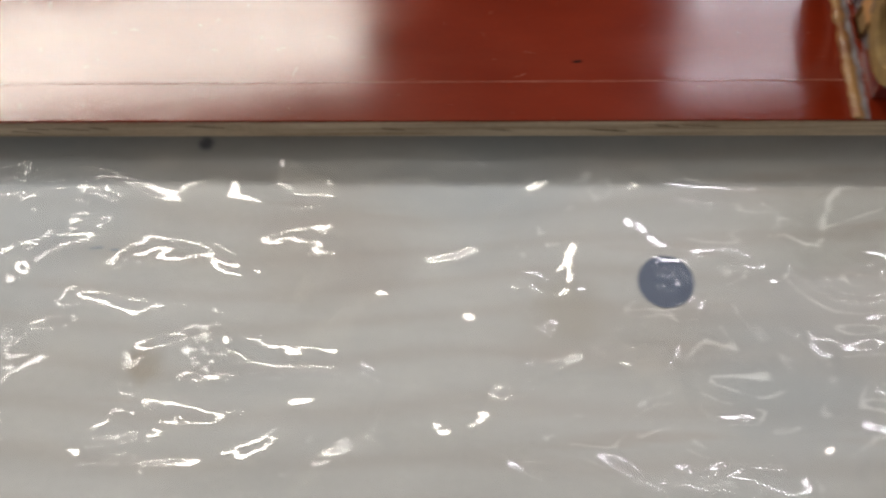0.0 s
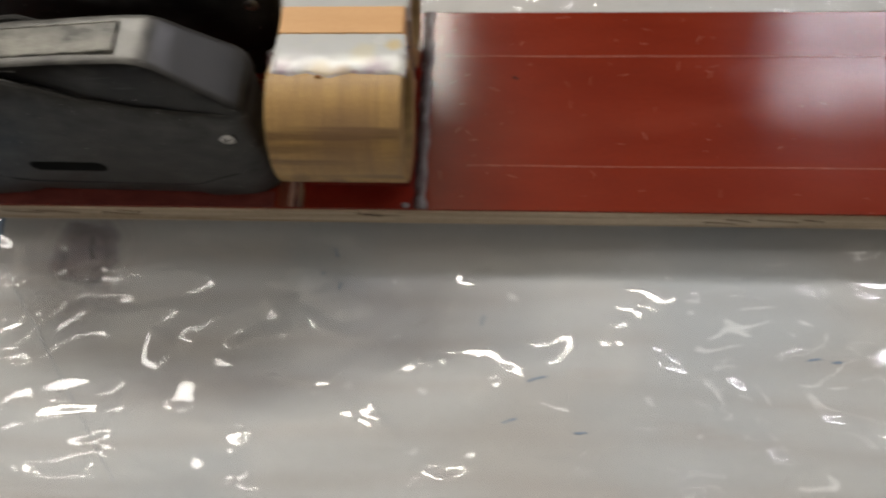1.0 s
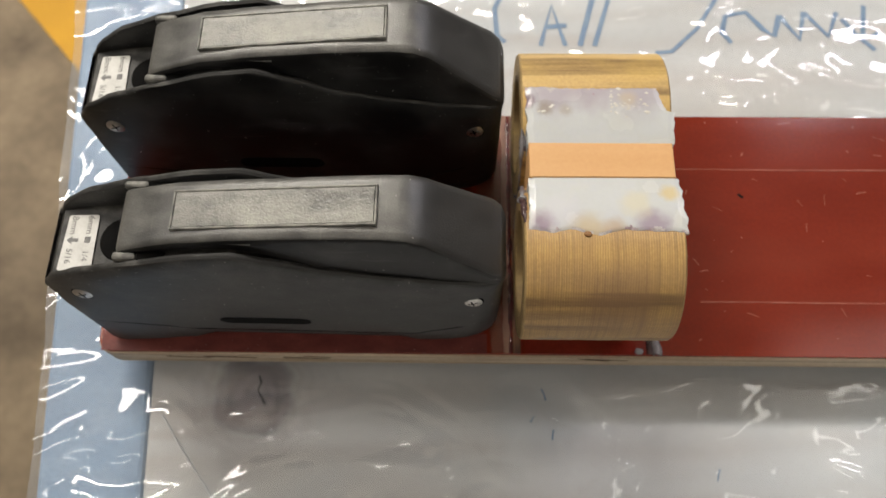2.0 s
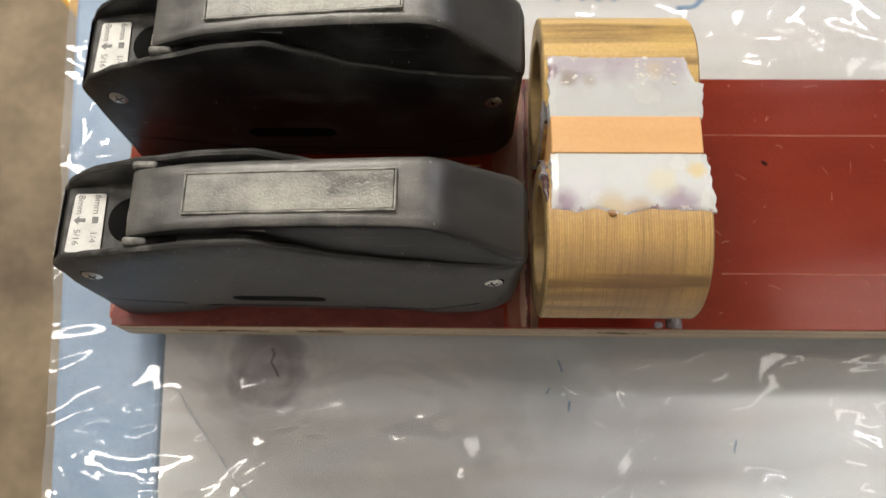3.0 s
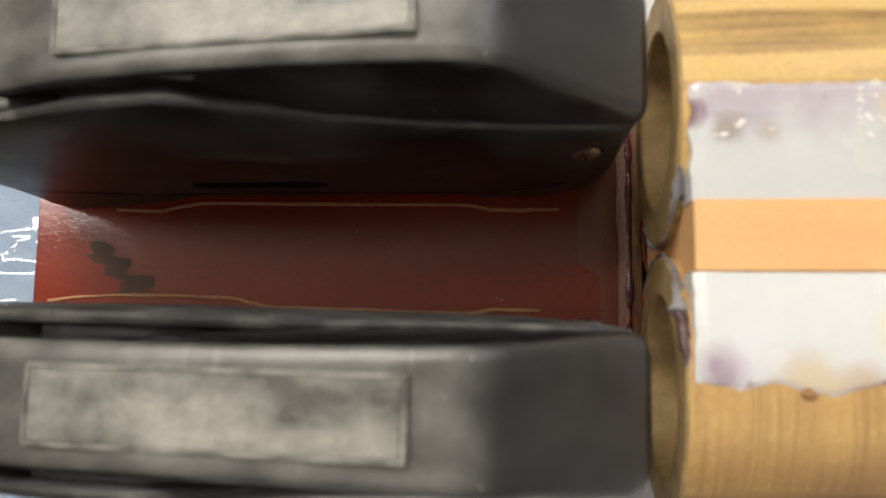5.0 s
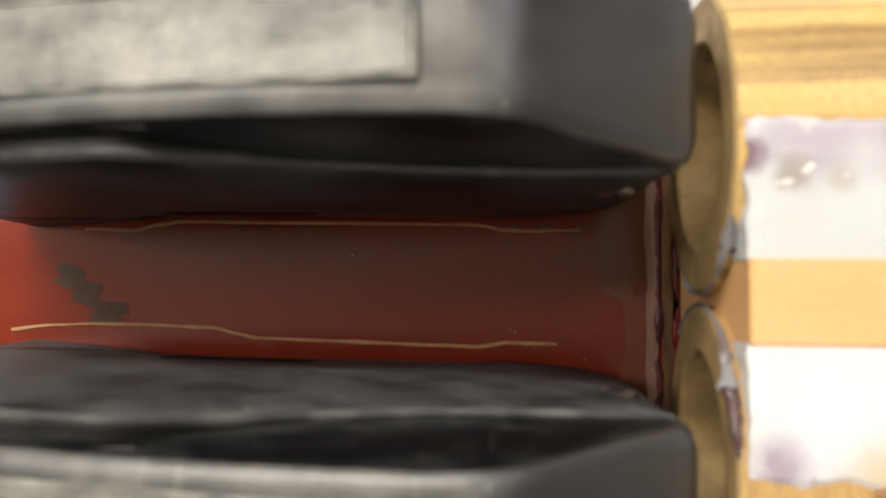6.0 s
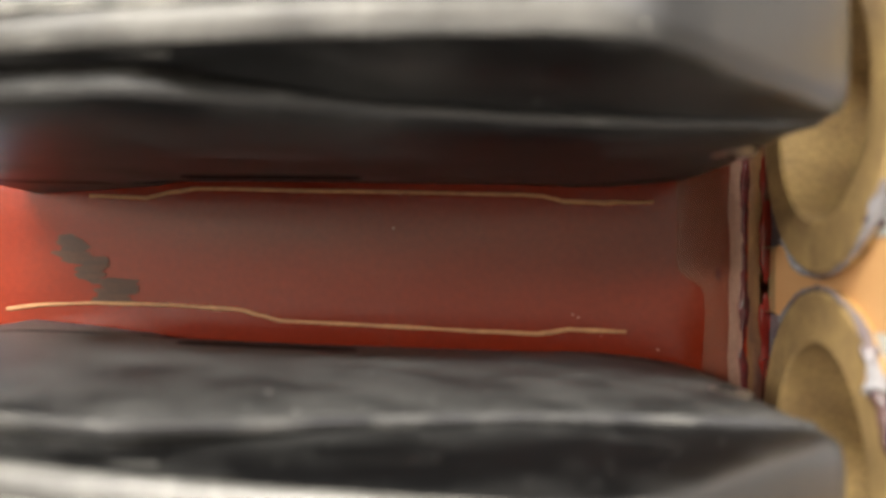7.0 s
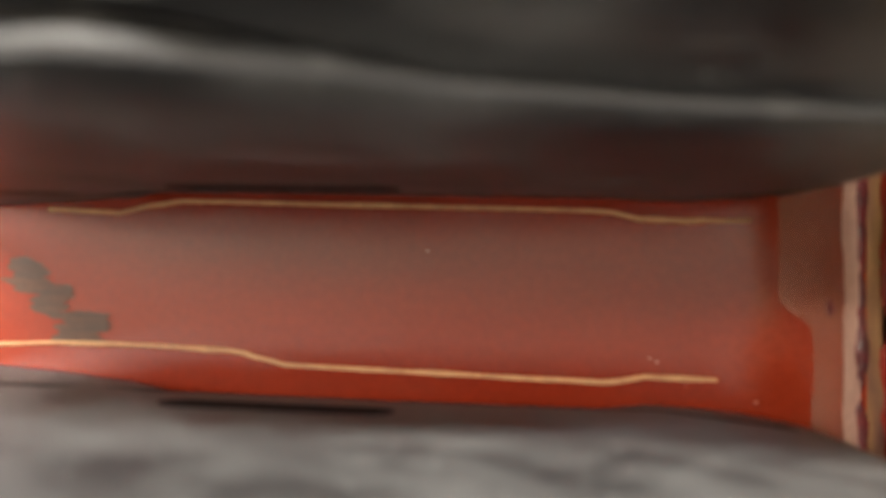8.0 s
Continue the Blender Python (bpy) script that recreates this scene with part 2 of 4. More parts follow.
# rubbed panel, its tone also raised for the ceiling sheen
PANEL = material("rubbed_sheen_grey_nylon", (0.095, 0.095, 0.088), (0.34, 0.335, 0.30), 0.27, 0.42, scale=(95, 130, 95), detail=8, low=0.35, high=0.7, fine=1500, fine_mix=0.4, bump=0.3)
PANEL_RIM = material("pale_rubbed_edge", (0.10, 0.10, 0.094), (0.36, 0.355, 0.32), 0.4, 0.55, scale=(150, 150, 150), bump=0.2)
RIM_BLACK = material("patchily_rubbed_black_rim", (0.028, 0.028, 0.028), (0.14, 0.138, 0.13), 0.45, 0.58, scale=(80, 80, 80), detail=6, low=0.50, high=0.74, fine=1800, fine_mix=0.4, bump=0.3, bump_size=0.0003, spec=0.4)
# near-black that paints the shade inside openings, gaps, slots and screw recesses
VOID = material("recess_shade_black", (0.004, 0.004, 0.004), (0.008, 0.008, 0.008), 0.8, spec=0.08)
STEEL = material("stainless_steel", (0.72, 0.70, 0.67), (0.48, 0.46, 0.44), 0.30, 0.45, metal=1.0, scale=(400, 400, 400), bump=0.1)
STICKER = material("white_sticker", (0.74, 0.74, 0.72), (0.62, 0.62, 0.60), 0.45, scale=(150, 150, 150), bump=0.1)
PRINT = material("dark_grey_print", (0.17, 0.17, 0.17), (0.24, 0.24, 0.24), 0.6)
GASKET = material("tan_gasket", (0.50, 0.27, 0.12), (0.40, 0.20, 0.09), 0.6, scale=(300, 300, 300))
TUBE = wave_on(material("tan_wound_glass_tube", (0.60, 0.385, 0.145), (0.42, 0.255, 0.095), 0.36, 0.5, scale=(6, 85, 85), detail=6, fine=900, bump=0.25),
               "X", 390.0, (0.30, 0.175, 0.065), 0.45, bump=0.3, distortion=2.2)
TUBE_STREAK = material("streaky_tan_tube", (0.62, 0.42, 0.16), (0.20, 0.12, 0.05), 0.40, 0.55, scale=(10, 190, 190), detail=6, low=0.46, high=0.70, fine=900, bump=0.3)
TUBE_END = material("sawn_tube_end", (0.42, 0.29, 0.12), (0.30, 0.20, 0.09), 0.55, 0.7, scale=(120, 160, 160), bump=0.35)
FILLER = material("white_milky_filler", (0.62, 0.645, 0.66), (0.60, 0.61, 0.58), 0.24, 0.36, scale=(60, 60, 60), detail=4, low=0.5, high=0.8, fine=600, fine_mix=0.05, bump=0.03, bump_size=0.0003, sub=0.3)
for spot in (((0.006, -0.0235, 0.0628), 0.0042, (0.30, 0.21, 0.29), 0.8), ((0.041, -0.0240, 0.0628), 0.0054, (0.36, 0.28, 0.36), 0.8), ((0.036, -0.0165, 0.0620), 0.0050, (0.72, 0.65, 0.42), 0.45), ((0.047, -0.0125, 0.0620), 0.0030, (0.70, 0.55, 0.24), 0.7),
             ((0.020, -0.0275, 0.0628), 0.0068, (0.58, 0.46, 0.28), 0.75), ((0.029, -0.0275, 0.0628), 0.0050, (0.52, 0.38, 0.25), 0.75), ((0.012, -0.0195, 0.0625), 0.0060, (0.66, 0.66, 0.72), 0.5),
             # violet-grey back edge: a glossy reflection put into the filler's colour
             ((0.010, 0.0265, 0.0628), 0.0095, (0.40, 0.35, 0.42), 0.75), ((0.024, 0.0270, 0.0628), 0.0090, (0.42, 0.36, 0.42), 0.75), ((0.040, 0.0265, 0.0628), 0.0100, (0.42, 0.37, 0.43), 0.75),
             ((0.008, 0.0190, 0.0625), 0.0028, (0.35, 0.30, 0.26), 0.8), ((0.015, 0.0182, 0.0625), 0.0022, (0.45, 0.40, 0.34), 0.6), ((0.036, 0.0225, 0.0628), 0.0032, (0.60, 0.50, 0.36), 0.6), ((0.002, 0.0215, 0.0620), 0.0028, (0.14, 0.05, 0.09), 0.8)):
    spot_on(FILLER, *spot)
FILLER_EDGE = material("ragged_violet_filler_edge", (0.58, 0.54, 0.54), (0.36, 0.25, 0.30), 0.22, 0.4, scale=(130, 130, 130), detail=5, low=0.45, high=0.62, bump=0.6, bump_size=0.001)
ORANGE = material("pale_orange_wood", (0.74, 0.43, 0.19), (0.70, 0.39, 0.165), 0.55, scale=(20, 120, 20), detail=4, fine=900, fine_mix=0.1, bump=0.06)
WEDGE = material("end_grain_wood", (0.50, 0.32, 0.15), (0.36, 0.22, 0.10), 0.5, scale=(200, 60, 60), bump=0.3)
CRUMB = material("pale_glossy_resin_crumb", (0.74, 0.73, 0.70), (0.64, 0.61, 0.55), 0.15, 0.25, scale=(400, 400, 400), bump=0.3)
RESIN = material("grey_cured_resin", (0.33, 0.33, 0.35), (0.17, 0.14, 0.15), 0.12, 0.25, scale=(90, 90, 90), detail=4, bump=0.4, bump_size=0.001)
RESIN_DARK = material("dark_violet_resin", (0.035, 0.018, 0.02), (0.09, 0.05, 0.05), 0.12, 0.3, scale=(110, 110, 110), bump=0.4, bump_size=0.001)
RESIN_AMBER = material("amber_resin_bead", (0.46, 0.27, 0.11), (0.26, 0.12, 0.055), 0.10, 0.2, scale=(70, 70, 70), bump=0.4, bump_size=0.001)
SANDED = material("beige_resin_smear", (0.32, 0.19, 0.14), (0.24, 0.12, 0.085), 0.45, 0.6, scale=(400, 60, 60), bump=0.3)
RESIN_WINE = material("wine_red_resin_beads", (0.10, 0.012, 0.014), (0.045, 0.012, 0.012), 0.10, 0.2, scale=(300, 300, 300), bump=0.4, bump_size=0.001)
SMEAR = material("thin_cloudy_resin", (0.40, 0.22, 0.15), (0.33, 0.15, 0.10), 0.18, 0.3, scale=(120, 40, 60), bump=0.1)
SMEAR.node_tree.nodes["Principled BSDF"].inputs["Alpha"].default_value = 0.32
GROOVE = material("brown_open_joint", (0.20, 0.10, 0.035), (0.07, 0.022, 0.014), 0.4, 0.6, scale=(300, 45, 90), detail=5, bump=0.5)
GREY_STAIN = material("grey_brown_smudge", (0.060, 0.034, 0.022), (0.10, 0.048, 0.030), 0.40, 0.50, scale=(90, 700, 90), bump=0.06, spec=0.2)
SCRATCH = material("pale_scratch", (0.40, 0.16, 0.11), (0.28, 0.08, 0.05), 0.6, scale=(120, 10, 10))
WHITE_WOOD = material("whitewashed_wood", (0.72, 0.715, 0.705), (0.53, 0.515, 0.49), 0.6, 0.7, scale=(5, 26, 26), detail=7, low=0.3, high=0.75, fine=400, fine_mix=0.12, bump=0.1)
wave_on(WHITE_WOOD, "Y", 15.0, (0.44, 0.35, 0.30), 0.22, bump=0.0, distortion=12.0, power=2.5, stretch=0.5)
for spot in (((0.036, -0.020, -0.0262), 0.040, (0.50, 0.45, 0.42), 0.25, 0.0), ((0.0385, -0.0165, -0.0262), 0.026, (0.40, 0.33, 0.32), 0.42, 0.4, (1.8, 0.9)), ((0.0385, -0.0155, -0.0262), 0.0150, (0.085, 0.060, 0.080), 0.92, 0.10, (1.75, 1.15)), ((0.0395, -0.0140, -0.0262), 0.0105, (0.25, 0.20, 0.225), 0.85, 0.15, (1.7, 1.1)),
             ((0.0300, -0.0215, -0.0262), 0.0035, (0.12, 0.09, 0.11), 0.6, 0.0),
             ((0.396, -0.116, -0.0262), 0.009, (0.45, 0.38, 0.29), 0.8, 0.0), ((0.590, -0.088, -0.0262), 0.016, (0.50, 0.45, 0.37), 0.5, 0.0), ((0.470, -0.060, -0.0262), 0.030, (0.48, 0.40, 0.34), 0.3, 0.0),
             ((0.500, -0.070, -0.0262), 0.020, (0.46, 0.38, 0.33), 0.3, 0.0), ((0.4085, -0.001, -0.0262), 0.004, (0.03, 0.035, 0.08), 0.9, 0.0), ((0.155, -0.020, -0.0262), 0.022, (0.42, 0.47, 0.52), 0.5, 0.0),
             ((0.10, -0.070, -0.0262), 0.030, (0.56, 0.48, 0.42), 0.25, 0.0), ((0.33, -0.030, -0.0262), 0.045, (0.50, 0.55, 0.60), 0.5, 0.0), ((0.25, -0.110, -0.0262), 0.040, (0.54, 0.49, 0.44), 0.5, 0.0), ((0.69, -0.110, -0.0262), 0.040, (0.50, 0.54, 0.58), 0.5, 0.0), ((0.55, -0.020, -0.0262), 0.040, (0.50, 0.55, 0.60), 0.5, 0.0)):
    spot_on(WHITE_WOOD, *spot)
streaks_on(TUBE, (9, 150, 150), 0.52, 0.64, (0.17, 0.10, 0.055), 0.75)
spot_on(TUBE, (0.024, -0.0525, 0.0300), 0.0035, (0.17, 0.10, 0.06), 0.6)
spot_on(TUBE, (0.010, -0.0530, 0.0320), 0.0045, (0.20, 0.12, 0.06), 0.6)
streaks_on(TUBE, (160, 22, 22), 0.44, 0.72, (0.34, 0.20, 0.088), 0.55)
streaks_on(TUBE, (900, 22, 22), 0.46, 0.66, (0.27, 0.16, 0.072), 0.5)
spot_on(TUBE, (0.030, -0.046, 0.052), 0.012, (0.27, 0.16, 0.09), 0.55)
streaks_on(TUBE_STREAK, (40, 30, 30), 0.50, 0.72, (0.62, 0.42, 0.12), 0.5)
streaks_on(FILLER, (45, 45, 45), 0.56, 0.78, (0.72, 0.69, 0.60), 0.4)
streaks_on(RED, (9, 30, 30), 0.50, 0.80, (0.23, 0.036, 0.018), 0.5)
streaks_on(WHITE_WOOD, (7, 9, 9), 0.50, 0.70, (0.50, 0.53, 0.56), 0.45)
streaks_on(WHITE_WOOD, (8, 60, 60), 0.56, 0.72, (0.48, 0.37, 0.31), 0.35)
streaks_on(WHITE_WOOD, (3, 14, 14), 0.52, 0.66, (0.60, 0.52, 0.46), 0.3)
specks_on(BLACK, 170.0, 0.055, (0.45, 0.44, 0.42))
streaks_on(LID_SHEEN_BLACK, (420, 60, 60), 0.60, 0.74, (0.20, 0.198, 0.185), 0.5)
streaks_on(PANEL, (60, 420, 60), 0.58, 0.74, (0.36, 0.355, 0.33), 0.5)
streaks_on(BLACK, (38, 60, 60), 0.55, 0.70, (0.11, 0.11, 0.108), 0.28)
specks_on(DUSTY_LIT_BLACK, 170.0, 0.055, (0.45, 0.44, 0.42))
specks_on(DUSTY_LIT_BLACK, 420.0, 0.11, (0.36, 0.355, 0.34), 0.6)
specks_on(BLACK, 520.0, 0.10, (0.30, 0.295, 0.28), 0.55)
streaks_on(BLACK, (45, 380, 380), 0.62, 0.76, (0.10, 0.10, 0.098), 0.4)
darken_past(LID_SHEEN_BLACK, 0.1070, 0.1155, (0.020, 0.020, 0.021), 0.92)
specks_on(LID_SHEEN_BLACK, 210.0, 0.05, (0.40, 0.39, 0.37))
specks_on(RED, 190.0, 0.05, (0.55, 0.28, 0.24), 0.6)
specks_on(RED_DUSTY, 500.0, 0.09, (0.50, 0.36, 0.32), 0.6)
BLUE_STEEL = material("light_blue_paint", (0.24, 0.35, 0.50), (0.20, 0.29, 0.43), 0.45, 0.6, scale=(30, 30, 30), bump=0.1)
FOLD = material("grey_creased_plastic", (0.48, 0.51, 0.55), (0.38, 0.41, 0.45), 0.10, 0.3, scale=(150, 150, 150))
NAVY = material("navy_disc", (0.045, 0.075, 0.17), (0.055, 0.09, 0.19), 0.6, scale=(90, 90, 90))
INK = material("blue_marker_ink", (0.12, 0.22, 0.38), (0.17, 0.28, 0.42), 0.6, scale=(150, 150, 150))
CONCRETE = material("worn_concrete", (0.29, 0.225, 0.15), (0.13, 0.10, 0.07), 0.75, 0.85, scale=(8, 8, 8), detail=10, low=0.34, high=0.70, fine=60, bump=0.3, bump_size=0.002)
YELLOW = material("yellow_floor_paint", (0.68, 0.36, 0.02), (0.58, 0.30, 0.02), 0.6, scale=(9, 9, 9))
WALL = material("painted_block_wall", (0.50, 0.50, 0.48), (0.44, 0.44, 0.42), 0.8, scale=(2, 2, 2), fine=40)
CEILING = material("grey_ceiling_sheet", (0.68, 0.63, 0.55), (0.61, 0.56, 0.49), 0.7, scale=(2, 2, 2), fine=40)
HOUSING = material("white_lamp_housing", (0.75, 0.75, 0.73), (0.7, 0.7, 0.68), 0.5, scale=(9, 9, 9))
FILM = film_material()


# ---- building helpers ----
def part(name, bm, mat, parent=None, label="", smooth=False):
    me = bpy.data.meshes.new(name)
    bmesh.ops.recalc_face_normals(bm, faces=bm.faces)
    bm.to_mesh(me)
    bm.free()
    me.materials.append(mat)
    if smooth:
        me.shade_smooth()
        me.set_sharp_from_angle(angle=radians(38))
    ob = new(name, me)
    if parent is not None:
        ob.parent = parent
    if label:
        tagged(ob, label)
    return ob


def box(x0, y0, z0, x1, y1, z1, bevel=0.0, segments=2):
    bm = bmesh.new()
    bmesh.ops.create_cube(bm, size=1.0)
    for v in bm.verts:
        v.co = Vector(((x0 + x1) / 2 + v.co.x * (x1 - x0), (y0 + y1) / 2 + v.co.y * (y1 - y0), (z0 + z1) / 2 + v.co.z * (z1 - z0)))
    if bevel:
        bmesh.ops.bevel(bm, geom=bm.edges[:], offset=bevel, segments=segments, affect="EDGES", profile=0.5)
    return bm


def prism(outline, z0, z1, bevel=0.0):
    """A flat body from a closed outline in x, y."""
    bm = bmesh.new()
    low = [bm.verts.new((x, y, z0)) for x, y in outline]
    top = [bm.verts.new((x, y, z1)) for x, y in outline]
    bm.faces.new(low[::-1])
    cap = bm.faces.new(top)
    for i in range(len(outline)):
        j = (i + 1) % len(outline)
        bm.faces.new((low[i], low[j], top[j], top[i]))
    if bevel:
        bmesh.ops.bevel(bm, geom=list(cap.edges), offset=bevel, segments=2, affect="EDGES", profile=0.5)
    return bm


def loft(sections):
    """A closed skin through closed sections with the same number of points."""
    bm = bmesh.new()
    rings = [[bm.verts.new(p) for p in s] for s in sections]
    k = len(rings[0])
    for a, b in zip(rings, rings[1:]):
        for i in range(k):
            j = (i + 1) % k
            bm.faces.new((a[i], a[j], b[j], b[i]))
    bm.faces.new(rings[0][::-1])
    bm.faces.new(rings[-1])
    bmesh.ops.triangulate(bm, faces=[f for f in bm.faces if len(f.verts) > 4])
    return bm


def curve_at(knots, x):
    """A smooth line through knots (x, value)."""
    xs = [k[0] for k in knots]
    if x <= xs[0]:
        return knots[0][1]
    for (xa, a), (xb, b) in zip(knots, knots[1:]):
        if x <= xb:
            f = (x - xa) / (xb - xa)
            f = f * f * (3 - 2 * f) * 0.5 + f * 0.5
            return a + (b - a) * f
    return knots[-1][1]


def ridge_line(points, radius, flat=0.6, sides=6, wobble=0.0):
    """A bead along points, with a wobbling thickness."""
    bm = bmesh.new()
    rings = []
    for i, p in enumerate(points):
        a = Vector(points[max(i - 1, 0)])
        b = Vector(points[min(i + 1, len(points) - 1)])
        d = (b - a).normalized()
        side = d.cross(Vector((0, 0, 1))).normalized()
        up = side.cross(d)
        r = radius * (1 + wobble * noise.noise(Vector(p) * 160))
        rings.append([bm.verts.new(Vector(p) + side * r * math.cos(q) + up * r * flat * math.sin(q)) for q in [2 * math.pi * s / sides for s in range(sides)]])
    for a, b in zip(rings, rings[1:]):
        for i in range(sides):
            j = (i + 1) % sides
            bm.faces.new((a[i], a[j], b[j], b[i]))
    bm.faces.new(rings[0][::-1])
    bm.faces.new(rings[-1])
    return bm


def empty(name, m=None):
    ob = new(name)
    ob.empty_display_size = 0.02
    if m is not None:
        ob.matrix_basis = m
    return ob


TABLE = -0.0262   # upper face of the table under the film
FLOOR = -0.80

# ---- the room ----
tagged(part("floor", box(-5, -5, FLOOR - 0.15, 5, 5, FLOOR), CONCRETE), "worn brown-grey concrete workshop floor", "floor", kind="structure")
tagged(part("wall_north", box(-5.2, 5, FLOOR - 0.15, 5.2, 5.2, 3.2), WALL), "plain pale painted workshop wall", "wall", kind="structure")
tagged(part("wall_south", box(-5.2, -5.2, FLOOR - 0.15, 5.2, -5, 3.2), WALL), "plain pale painted workshop wall", "wall", kind="structure")
tagged(part("wall_west", box(-5.2, -5, FLOOR - 0.15, -5, 5, 3.2), WALL), "plain pale painted workshop wall", "wall", kind="structure")
tagged(part("wall_east", box(5, -5, FLOOR - 0.15, 5.2, 5, 3.2), WALL), "plain pale painted workshop wall", "wall", kind="structure")
tagged(part("ceiling", box(-5.2, -5.2, 3.2, 5.2, 5.2, 3.35), CEILING), "plain grey workshop ceiling", "ceiling", kind="structure")
for (x, y, z, length, width, watts, colour), lamp in zip(LAMPS, zip(LAMP_OBJECTS, UP_FILL_OBJECTS)):
    fixture = empty("strip_lamp", pose(x, y, z + 0.06, 0, 0, LAMP_TURN))
    part("housing", box(-length / 2 - 0.03, -width / 2 - 0.02, -0.052, length / 2 + 0.03, width / 2 + 0.02, 0.03, 0.006), HOUSING, fixture)
    for s in (-0.6, 0.6):
        part("hanger", box(s - 0.006, -0.006, 0.03, s + 0.006, 0.006, 3.2 - z - 0.06), HOUSING, fixture)
    lamp[0].parent = lamp[1].parent = fixture
    lamp[0].location = (0, 0, -0.058)
    lamp[1].matrix_basis = pose(0, 0, 0.036, 180, 0, 0)
    tagged(fixture, "long white unseen ceiling strip lamp, switched on, with added upward fill", "lamp", group="ceiling lamps")
bm = prism([(-0.66, 0.84), (-0.30, 0.44), (-0.20, 0.53), (-0.56, 0.93)], FLOOR + 0.0005, FLOOR + 0.004)
tagged(part("floor_marking", bm, YELLOW), "yellow painted safety line on the concrete floor", "floor marking", kind="structure")

# ---- the table ----
table = empty("work_table", pose(0, 0, 0))
tagged(table, "pale whitewashed wooden work table on a blue steel frame", "table")
top = part("tabletop", prism([(-0.0427, 0.60), (0.0187, -0.36), (1.25, -0.36), (1.25, 0.60)], TABLE - 0.035, TABLE, 0.001), WHITE_WOOD, table)
part("edge_rail", prism([(-0.1070, 0.60), (-0.0140, -0.36), (0.0177, -0.36), (-0.0437, 0.60)], TABLE - 0.045, TABLE - 0.0008, 0.002), BLUE_STEEL, table, "light blue painted steel edge rail")
for lx, ly in ((0.0, -0.30), (0.0, 0.54), (1.18, -0.30), (1.18, 0.54)):
    part("leg", box(lx, ly - 0.025, FLOOR, lx + 0.05, ly + 0.025, TABLE - 0.046, 0.003), BLUE_STEEL, table)
# hole in the tabletop, drawn as a flat navy disc
bm = bmesh.new()
bmesh.ops.create_cone(bm, cap_ends=True, segments=40, radius1=0.0127, radius2=0.0127, depth=0.0003, matrix=Matrix.Translation((0.6336, -0.0736, TABLE + 0.0003)))
part("tabletop_hole", bm, NAVY, table, "flat navy blue round mark")


def stroke(points, width, parent, name="pen_mark", mat=INK, z=TABLE + 0.0003):
    pts = [(x, y, z) for x, y in points]
    return part(name, ridge_line(pts, width, flat=0.12, wobble=0.4), mat, parent)


for x, y, a, ln in ((0.3627, -0.0591, 0.2, 0.006), (0.2648, -0.0922, 0.1, 0.005), (0.2472, -0.0701, 0.3, 0.008), (0.2240, -0.0449, 1.3, 0.005), (0.1568, -0.0140, 1.9, 0.005),
                    (0.160, -0.030, 1.4, 0.004), (0.372, -0.060, 0.1, 0.004), (0.315, -0.125, 1.5, 0.012), (0.1520, -0.0240, 1.0, 0.003), (0.236, -0.088, 0.4, 0.006)):
    dx, dy = math.cos(a) * ln / 2, math.sin(a) * ln / 2
    stroke([(x - dx, y - dy), (x - dx * 0.2, y + dy * 0.1), (x + dx, y + dy)], 0.00035, table)
# a line of marker writing, as plain bars
WORDS = [[(0.154, 0.200), (0.149, 0.188), (0.150, 0.172), (0.154, 0.168)], [(0.171, 0.166), (0.177, 0.190), (0.183, 0.166)], [(0.174, 0.177), (0.184, 0.178)],
         [(0.190, 0.166), (0.198, 0.196)], [(0.197, 0.166), (0.206, 0.196)],
         [(0.262, 0.200), (0.247, 0.176), (0.234, 0.163), (0.226, 0.162)], [(0.262, 0.184), (0.259, 0.174), (0.263, 0.168)], [(0.262, 0.184), (0.272, 0.186), (0.279, 0.176), (0.284, 0.172), (0.288, 0.184)],
         [(0.288, 0.184), (0.296, 0.170), (0.300, 0.186)], [(0.300, 0.186), (0.310, 0.172), (0.316, 0.186)], [(0.318, 0.182), (0.324, 0.172), (0.331, 0.164)], [(0.330, 0.190), (0.326, 0.170), (0.335, 0.174)], [(0.339, 0.167), (0.343, 0.166)]]
for w in WORDS:
    stroke([(x - 0.010, y - 0.0108) for x, y in w], 0.0013, table, "marker_stroke")

# crack in the knot
stroke([(0.0405, -0.0075), (0.0415, -0.0100), (0.0405, -0.0135), (0.0425, -0.0165), (0.0440, -0.0195)], 0.0004, table, "knot_crack", VOID)


# ---- the film over the table ----
def film_height(x, y):
    p = Vector((x, y, 0))
    q = p + noise.noise_vector(p * 14) * 0.010
    calm = max(0.0, min(1.0, noise.noise(p * 8 + Vector((4, 1, 0))) * 1.9 + 0.45))
    broad = noise.noise(q * 11) * 0.0012
    mid = noise.noise(Vector((q.x * 34, q.y * 44, 3.1))) * 0.0014
    crease = 1 - abs(noise.noise(Vector((q.x * 26 + 5, q.y * 40, 7.7))))
    fold = noise.noise(Vector((q.x * 85, q.y * 110, 1.7))) * 0.00022
    h = broad + (0.25 + 0.75 * calm) * mid + calm * (0.0009 * crease ** 6 + fold)
    return h


NX, NY = 620, 380
X0, X1, Y0, Y1 = -0.07, 0.93, -0.27, 0.33
verts = []
for j in range(NY + 1):
    for i in range(NX + 1):
        u, v = i / NX, j / NY
        y = Y0 + (Y1 - Y0) * v
        left = -0.0505 - 0.098 * y + 0.002 * noise.noise(Vector((0, y * 25, 0)))
        x = left + (X1 - left) * u ** 1.12
        h = film_height(x, y) * (1.6 if x < -0.004 else 1.0)
        verts.append((x, y, TABLE + 0.0020 + h))
